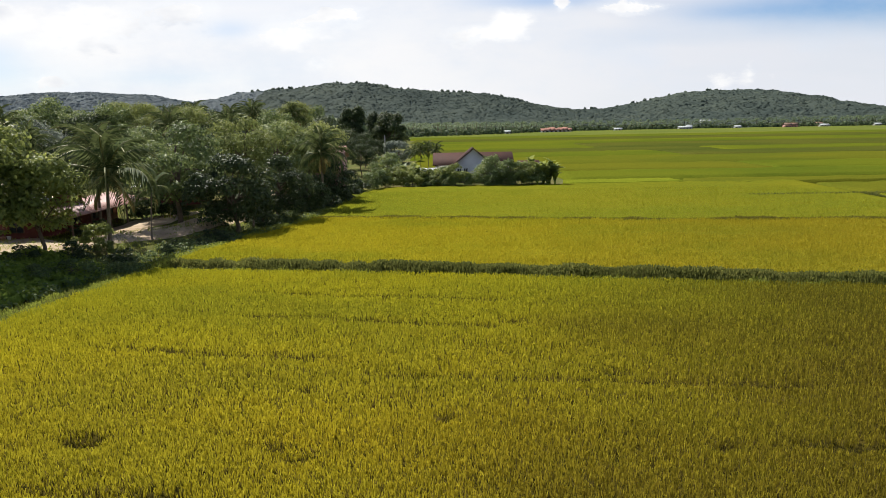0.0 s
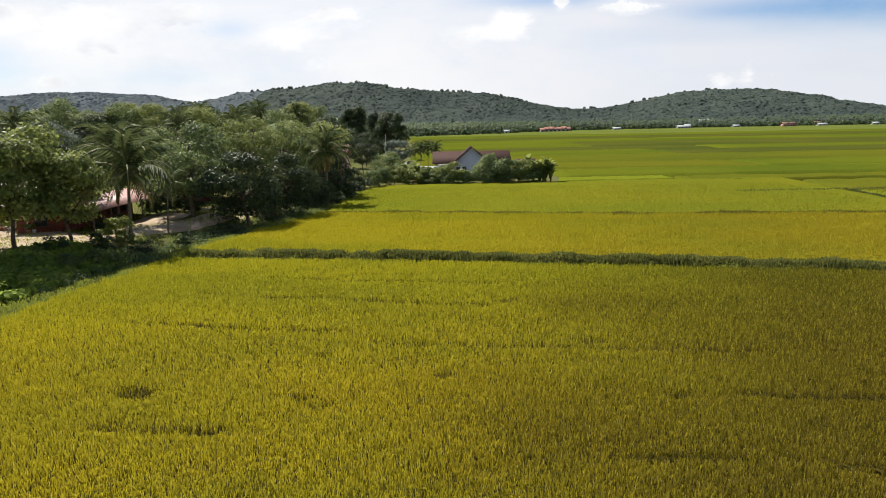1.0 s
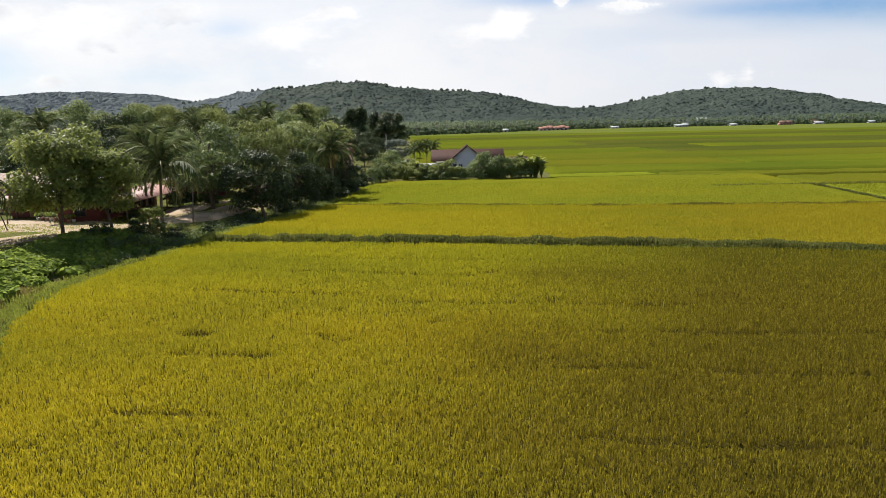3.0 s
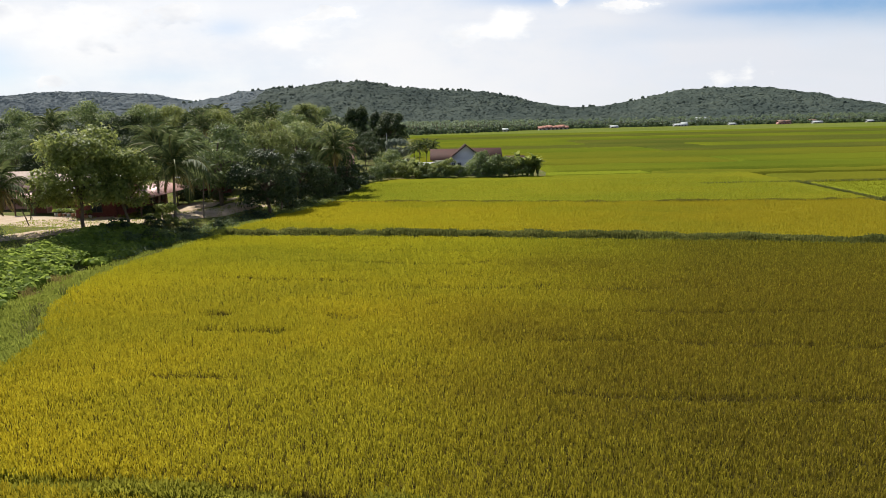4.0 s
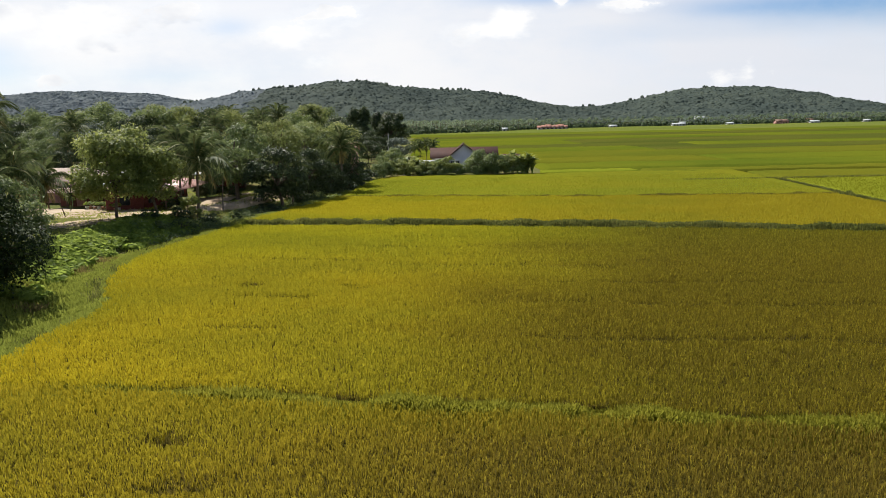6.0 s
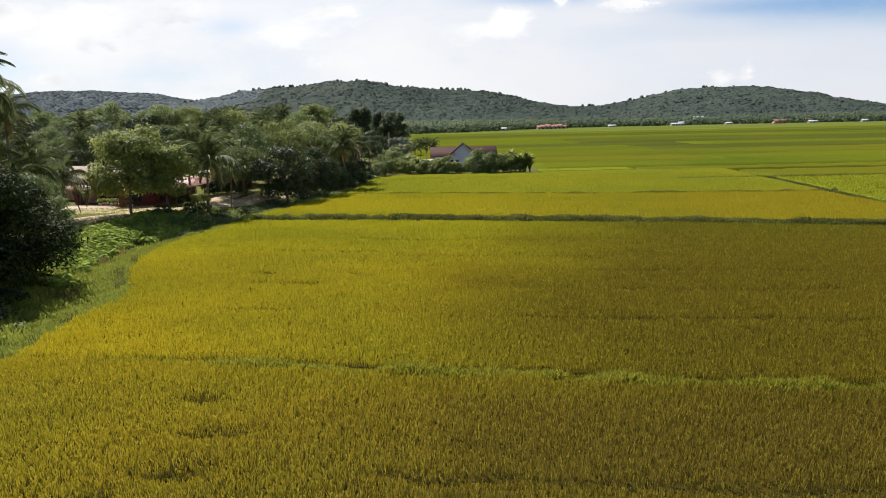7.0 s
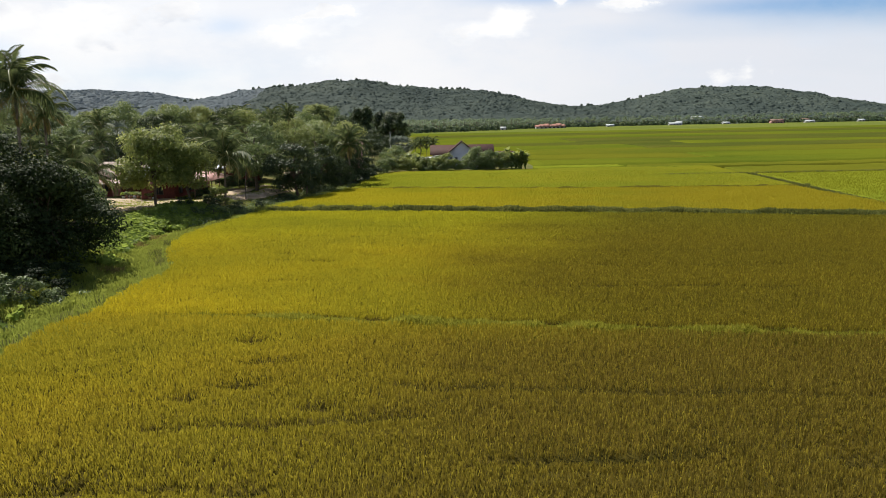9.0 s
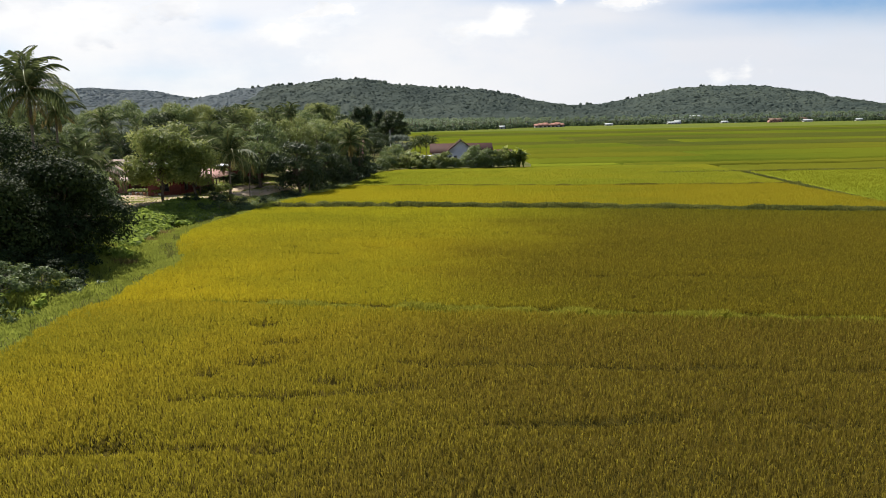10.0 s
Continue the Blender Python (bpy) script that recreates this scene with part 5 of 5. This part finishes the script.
# ---- buildings ----
def window(parent, x, y, z, w, h, face, name="window", bars=1, trim=None):
    """A framed dark pane on a wall; face: 'front' looks to -y, 'side' to +x."""
    turn = 0 if face == "front" else 90
    ob = part(name, Shape().box(-w / 2, w / 2, -0.04, 0.03, -h / 2 - 0.06, -h / 2).box(-w / 2, w / 2, -0.04, 0.03, h / 2, h / 2 + 0.06).box(-w / 2 - 0.06, -w / 2, -0.04, 0.03, -h / 2 - 0.06, h / 2 + 0.06)
              .box(w / 2, w / 2 + 0.06, -0.04, 0.03, -h / 2 - 0.06, h / 2 + 0.06).mesh("frame", trim or white_wall), parent, "", pose(x, y, z, 0, 0, turn))
    part("pane", Shape().box(-w / 2, w / 2, -0.015, 0.0, -h / 2, h / 2).mesh("pane", glass_mat), ob)
    for b in range(bars):
        bx = -w / 2 + w * (b + 1) / (bars + 1)
        part("mullion", Shape().box(bx - 0.025, bx + 0.025, -0.03, -0.017, -h / 2, h / 2).mesh("mullion", trim or white_wall), ob)
    return ob


def pitched(x0, x1, y0, y1, eave, ridge, along, t=0.08, over=0.45):
    """Two roof slabs; along: the axis that the ridge follows."""
    s = Shape()
    x0, x1, y0, y1 = x0 - over, x1 + over, y0 - over, y1 + over
    if along == "x":
        ym = (y0 + y1) / 2
        s.slab([(x0, y0, eave), (x1, y0, eave), (x1, ym, ridge), (x0, ym, ridge)], t)
        s.slab([(x0, ym, ridge), (x1, ym, ridge), (x1, y1, eave), (x0, y1, eave)], t)
    else:
        xm = (x0 + x1) / 2
        s.slab([(x0, y0, eave), (xm, y0, ridge), (xm, y1, ridge), (x0, y1, eave)], t)
        s.slab([(xm, y0, ridge), (x1, y0, eave), (x1, y1, eave), (xm, y1, ridge)], t)
    return s


def gable_wall(x0, x1, y, z0, eave, ridge, t=0.2):
    """Upright triangle-topped wall facing -y, as a slab of thickness t."""
    xm = (x0 + x1) / 2
    s = Shape()
    s.box(x0, x1, y, y + t, z0, eave)
    i = len(s.v)
    s.v += [(x0, y, eave), (x1, y, eave), (xm, y, ridge), (xm, y, ridge), (x0, y + t, eave), (x1, y + t, eave), (xm, y + t, ridge), (xm, y + t, ridge)]
    s.f += [(i, i + 1, i + 2, i + 3), (i + 5, i + 4, i + 7, i + 6), (i + 1, i + 5, i + 6, i + 2), (i + 4, i, i + 3, i + 7)]
    return s


# white bungalow with a front gable and red tiles
h = thing("house", 0, 0, 0.6, "white bungalow with red tiled roofs and a front gable", "house")
part("wall", Shape().box(-1.6, 11.2, 114.4, 114.6, -0.6, 2.9).box(-1.6, 11.2, 121.4, 121.6, -0.6, 2.9).box(-1.6, -1.4, 114.6, 121.4, -0.6, 2.9).box(11.0, 11.2, 114.6, 121.4, -0.6, 2.9).mesh("wall", white_wall), h)
part("roof", pitched(-1.6, 11.2, 114.4, 121.6, 2.75, 4.65, "x").mesh("roof", tile_red), h, "red clay tile roof")
part("gable", gable_wall(1.7, 7.7, 112.2, -0.6, 2.9, 5.3, 2.17).mesh("gable", white_wall), h, "white front gable wall")
part("roof", pitched(1.7, 7.7, 112.4, 117.8, 2.85, 5.62, "y", over=0.5).mesh("roof", tile_red), h, "red clay tile roof over the gable")
part("bargeboard", Shape().slab([(1.15, 111.82, 2.83), (1.15, 111.88, 2.83), (4.7, 111.88, 5.6), (4.7, 111.82, 5.6)], 0.22).slab([(4.7, 111.82, 5.6), (4.7, 111.88, 5.6), (8.25, 111.88, 2.83), (8.25, 111.82, 2.83)], 0.22).mesh("bargeboard", dark_wood), h)
for wx in (2.35, 3.4):
    window(h, wx, 112.16, 1.75, 0.62, 1.0, "front")
window(h, -0.3, 114.36, 1.6, 1.2, 1.2, "front")
window(h, 9.8, 114.36, 1.6, 1.2, 1.2, "front")
s = thing("shed", -2.6, 109.4, 0.55, "low open shed with a weathered grey metal roof", "shed")
part("roof", Shape().slab([(-2.0, -1.4, 2.25), (2.0, -1.4, 2.3), (2.0, 1.4, 2.6), (-2.0, 1.4, 2.55)], 0.06).mesh("roof", tin_grey), s)
for px, py in ((-1.8, -1.2), (1.8, -1.2), (-1.8, 1.2), (1.8, 1.2)):
    part("post", Shape().box(px - 0.06, px + 0.06, py - 0.06, py + 0.06, -0.1, 2.22 if py < 0 else 2.48).mesh("post", dark_wood), s)
part("wall", Shape().box(-1.85, 1.85, 1.26, 1.34, 0, 2.4).mesh("wall", dark_wood), s)
s = thing("outbuilding", 14.2, 116, 0.6, "small outbuilding with a red tiled roof", "outbuilding")
part("wall", Shape().box(-1.4, 1.4, -1.6, 1.6, -0.4, 2.3).mesh("wall", white_wall), s)
part("roof", pitched(-1.4, 1.4, -1.6, 1.6, 2.25, 3.2, "x").mesh("roof", tile_red), s, "red clay tile roof")
pole = thing("utility_pole", -13.9, 160, 1.0, "pale concrete utility pole beside trees", "utility pole")
part("shaft", Shape().tube([(0, 0, -0.4), (0, 0, 3), (0, 0, 7.0)], (0.16, 0.14, 0.10), 8).mesh("shaft", concrete, True), pole)
part("cross_arm", Shape().box(-0.7, 0.7, -0.06, 0.06, 6.4, 6.52).mesh("cross_arm", dark_wood), pole)

# the long red house along the track
z0 = 1.1
h = thing("house", -34.4, 61.6, z0, "long low house with a faded red metal roof", "house")
part("wall", Shape().box(-3.2, 1.0, -6.6, -6.4, -0.4, 2.4).box(-3.2, 1.0, 6.4, 6.6, -0.4, 2.4).box(-3.2, -3.0, -6.4, 6.4, -0.4, 2.4).box(0.8, 1.0, -6.4, 6.4, -0.4, 2.4).mesh("wall", red_wall), h, "dark red painted board wall")
part("roof", pitched(-3.2, 3.4, -6.9, 6.9, 1.95, 2.75, "y", 0.05, 0.6).mesh("roof", tin_red), h, "faded red corrugated metal roof")
part("upper_roof", Shape().slab([(-4.4, -6.2, 2.95), (1.2, -6.2, 3.1), (1.2, 0.4, 4.2), (-4.4, 0.4, 4.05)], 0.05).mesh("upper_roof", tin_grey), h, "pale grey metal roof sheet")
part("upper_wall", Shape().box(-2.8, 1.0, -6.0, -5.85, 2.4, 2.92).box(0.85, 1.0, -5.85, 0.2, 2.4, 3.05).mesh("upper_wall", red_wall), h)
for k in range(5):
    part("post", Shape().box(3.5, 3.62, -6.6 + 3.25 * k, -6.48 + 3.25 * k, -0.4, 1.95).mesh("post", dark_wood), h)
for wy in (-4.6, -1.2, 2.2, 5):
    window(h, 1.04, wy, 1.2, 1.1, 1.0, "side", trim=dark_wood)
window(h, -1.0, -6.64, 1.2, 1.1, 1.0, "front", trim=dark_wood)

# the house facing the yard
h = thing("house", -42.0, 64.5, 1.0, "old village house with rusty roofs and red and pink walls", "house")
part("wall", Shape().box(-4.6, 4.4, -2.6, -2.4, -0.3, 2.5).box(-4.6, 4.4, 2.8, 3.0, -0.3, 2.5).box(-4.6, -4.4, -2.4, 2.8, -0.3, 2.5).box(4.2, 4.4, -2.4, 2.8, -0.3, 2.5).mesh("wall", red_wall), h, "dark red painted board wall")
part("roof", pitched(-4.8, 4.6, -2.6, 3.0, 2.5, 4.2, "x", 0.05, 0.5).mesh("roof", tin_brown), h, "rusty brown metal roof")
part("verandah_roof", Shape().slab([(-5.0, -5.2, 1.95), (4.4, -5.2, 1.95), (4.4, -2.7, 2.45), (-5.0, -2.7, 2.45)], 0.05).mesh("verandah_roof", tin_red), h, "faded red verandah roof")
for k in range(5):
    part("post", Shape().box(-4.8 + 2.25 * k, -4.68 + 2.25 * k, -5.05, -4.93, -0.3, 1.92).mesh("post", dark_wood), h)
part("panel", Shape().box(1.6, 3.2, -2.68, -2.61, 0.0, 1.9).mesh("panel", pink_wall), h, "faded pink wall panel")
part("panel", Shape().box(-2.6, -1.4, -2.68, -2.61, 0.0, 1.9).mesh("panel", pink_wall), h, "faded pink wall panel")
part("door", Shape().box(-0.6, 0.5, -2.66, -2.61, -0.1, 1.95).box(-0.7, -0.6, -2.7, -2.61, -0.1, 2.05).box(0.5, 0.6, -2.7, -2.61, -0.1, 2.05).mesh("door", dark_wood), h)
window(h, -3.6, -2.64, 1.25, 1.0, 1.0, "front", trim=dark_wood)
h = thing("house", -49.5, 68.5, 1.0, "weathered village house with a brown metal roof", "house")
part("wall", Shape().box(-3.4, 3.4, -3.0, 3.0, -0.3, 2.6).mesh("wall", pink_wall), h, "faded pink wall")
part("roof", pitched(-3.4, 3.4, -3.0, 3.0, 2.5, 4.4, "x", 0.05, 0.6).mesh("roof", tin_brown), h, "rusty brown metal roof")
window(h, -1.4, -3.04, 1.3, 1.1, 1.0, "front", trim=dark_wood)
window(h, 1.4, -3.04, 1.3, 1.1, 1.0, "front", trim=dark_wood)
s = thing("shed", -31.8, 77.0, 1.1, "open shed with a pale grey metal roof", "shed")
part("roof", Shape().slab([(-3.2, -2.6, 2.7), (3.2, -2.6, 2.7), (3.2, 2.6, 3.3), (-3.2, 2.6, 3.3)], 0.05).mesh("roof", tin_grey), s)
for px in (-2.9, 2.9):
    for py in (-2.3, 2.3):
        part("post", Shape().box(px - 0.07, px + 0.07, py - 0.07, py + 0.07, -0.3, 2.68 if py < 0 else 3.22).mesh("post", dark_wood), s)
part("wall", Shape().box(-2.9, 2.9, 2.4, 2.5, -0.2, 3.0).mesh("wall", red_wall), s)
h = thing("house", -17.6, 101.5, 1.0, "house with a pale pink roof among trees", "house")
part("wall", Shape().box(-2.6, 2.6, -2.6, 2.6, -0.3, 4.6).mesh("wall", pink_wall), h, "faded pink wall")
part("roof", pitched(-2.6, 2.6, -2.6, 2.6, 4.5, 6.2, "x", 0.06, 0.4).mesh("roof", tin_red), h, "faded red metal roof")

# potted plants, a leaning post and logs by the yard
POT = Shape().tube([(0, 0, 0), (0, 0, 0.02), (0, 0, 0.28), (0, 0, 0.34), (0, 0, 0.34), (0, 0, 0.28)], (0.01, 0.13, 0.19, 0.2, 0.16, 0.01), 10).mesh("pot", clay_pot, True)
POT_W = Shape().tube([(0, 0, 0), (0, 0, 0.02), (0, 0, 0.28), (0, 0, 0.34), (0, 0, 0.34), (0, 0, 0.28)], (0.01, 0.13, 0.19, 0.2, 0.16, 0.01), 10).mesh("pot", white_wall, True)
rng = np.random.default_rng(21)
PLANT = [leaf_mesh("plant", [leaf_cloud(rng, 0, 0, 0.62, 0.34, 60, 0.22)], m) for m in (weed_mat, leaf_light, leaf_mid)]
for k in range(16):
    x, y = -41.2 + 0.34 * k + rng.uniform(-0.06, 0.06), 57.6 - 0.2 * k + 0.4 * (k % 2)
    p = thing("potted_plant", x, y, float(land(x, y)), "leafy plant in a pale pot beside the yard" if k % 3 == 0 else "leafy plant in a clay pot beside the yard", "potted plant", k * 50, "potted plants in a row")
    part("pot", POT_W if k % 3 == 0 else POT, p)
    part("plant", PLANT[k % 3], p)
x, y = -39.6, 50.0
p = thing("wooden_post", x, y, float(land(x, y)), "thin wooden post leaning over the sandy yard", "post")
part("post", Shape().tube([(0.15, 0, -0.15), (-0.15, 0.05, 0.8), (-0.5, 0.1, 1.7)], (0.06, 0.055, 0.045), 7).mesh("post", dark_wood, True), p)

# ---- buildings at the far end of the plain ----
def far_house(x, y, w, d, eave, ridge, roof, wall, label, turn=0.0, group=""):
    h = thing("house", x, y, float(land(x, y)), label, "house", turn, group)
    part("wall", Shape().box(-w / 2, w / 2, -d / 2, d / 2, -0.5, eave).mesh("wall", wall), h)
    part("roof", pitched(-w / 2, w / 2, -d / 2, d / 2, eave - 0.1, ridge, "x", 0.2, 0.7).mesh("roof", roof), h)
    for k in range(max(2, int(w / 4))):
        part("window", Shape().box(-w / 2 + 1.2 + k * 4, -w / 2 + 2.6 + k * 4, -d / 2 - 0.06, -d / 2 - 0.01, 1.0, 2.3).mesh("window", glass_mat), h)


for k in range(7):
    far_house(112 + 5.6 * k, 772 + 5 * k, 5.4, 9, 2.6 + 0.5 * (k % 2), 5.0 + 0.6 * (k % 3), orange_roof, concrete, "small terrace house with an orange tiled roof", 0, "orange-roofed terrace")
for fx, fy, w, d, e, r in ((302, 862, 16, 8, 2.6, 4.2), (311, 874, 7, 6, 4.0, 5.6), (212, 838, 9, 7, 2.2, 3.8), (66, 712, 5, 5, 2.6, 4.2), (372, 872, 8, 7, 2.2, 3.8), (476, 862, 11, 7, 2.4, 4.0), (545, 866, 8, 7, 2.4, 4.0)):
    far_house(fx, fy, w, d, e, r, white_tin, concrete, "white farm building with a pale metal roof")
for fx, fy, w in ((435, 858, 9), (425, 852, 8), (490, 900, 8)):
    far_house(fx, fy, w, 8, 3.6, 6.0, tin_brown, pink_wall, "farm house with a brown metal roof")
far_house(428, 1130, 16, 9, 9, 12.0, white_tin, white_wall, "pale house among trees on a hillside")
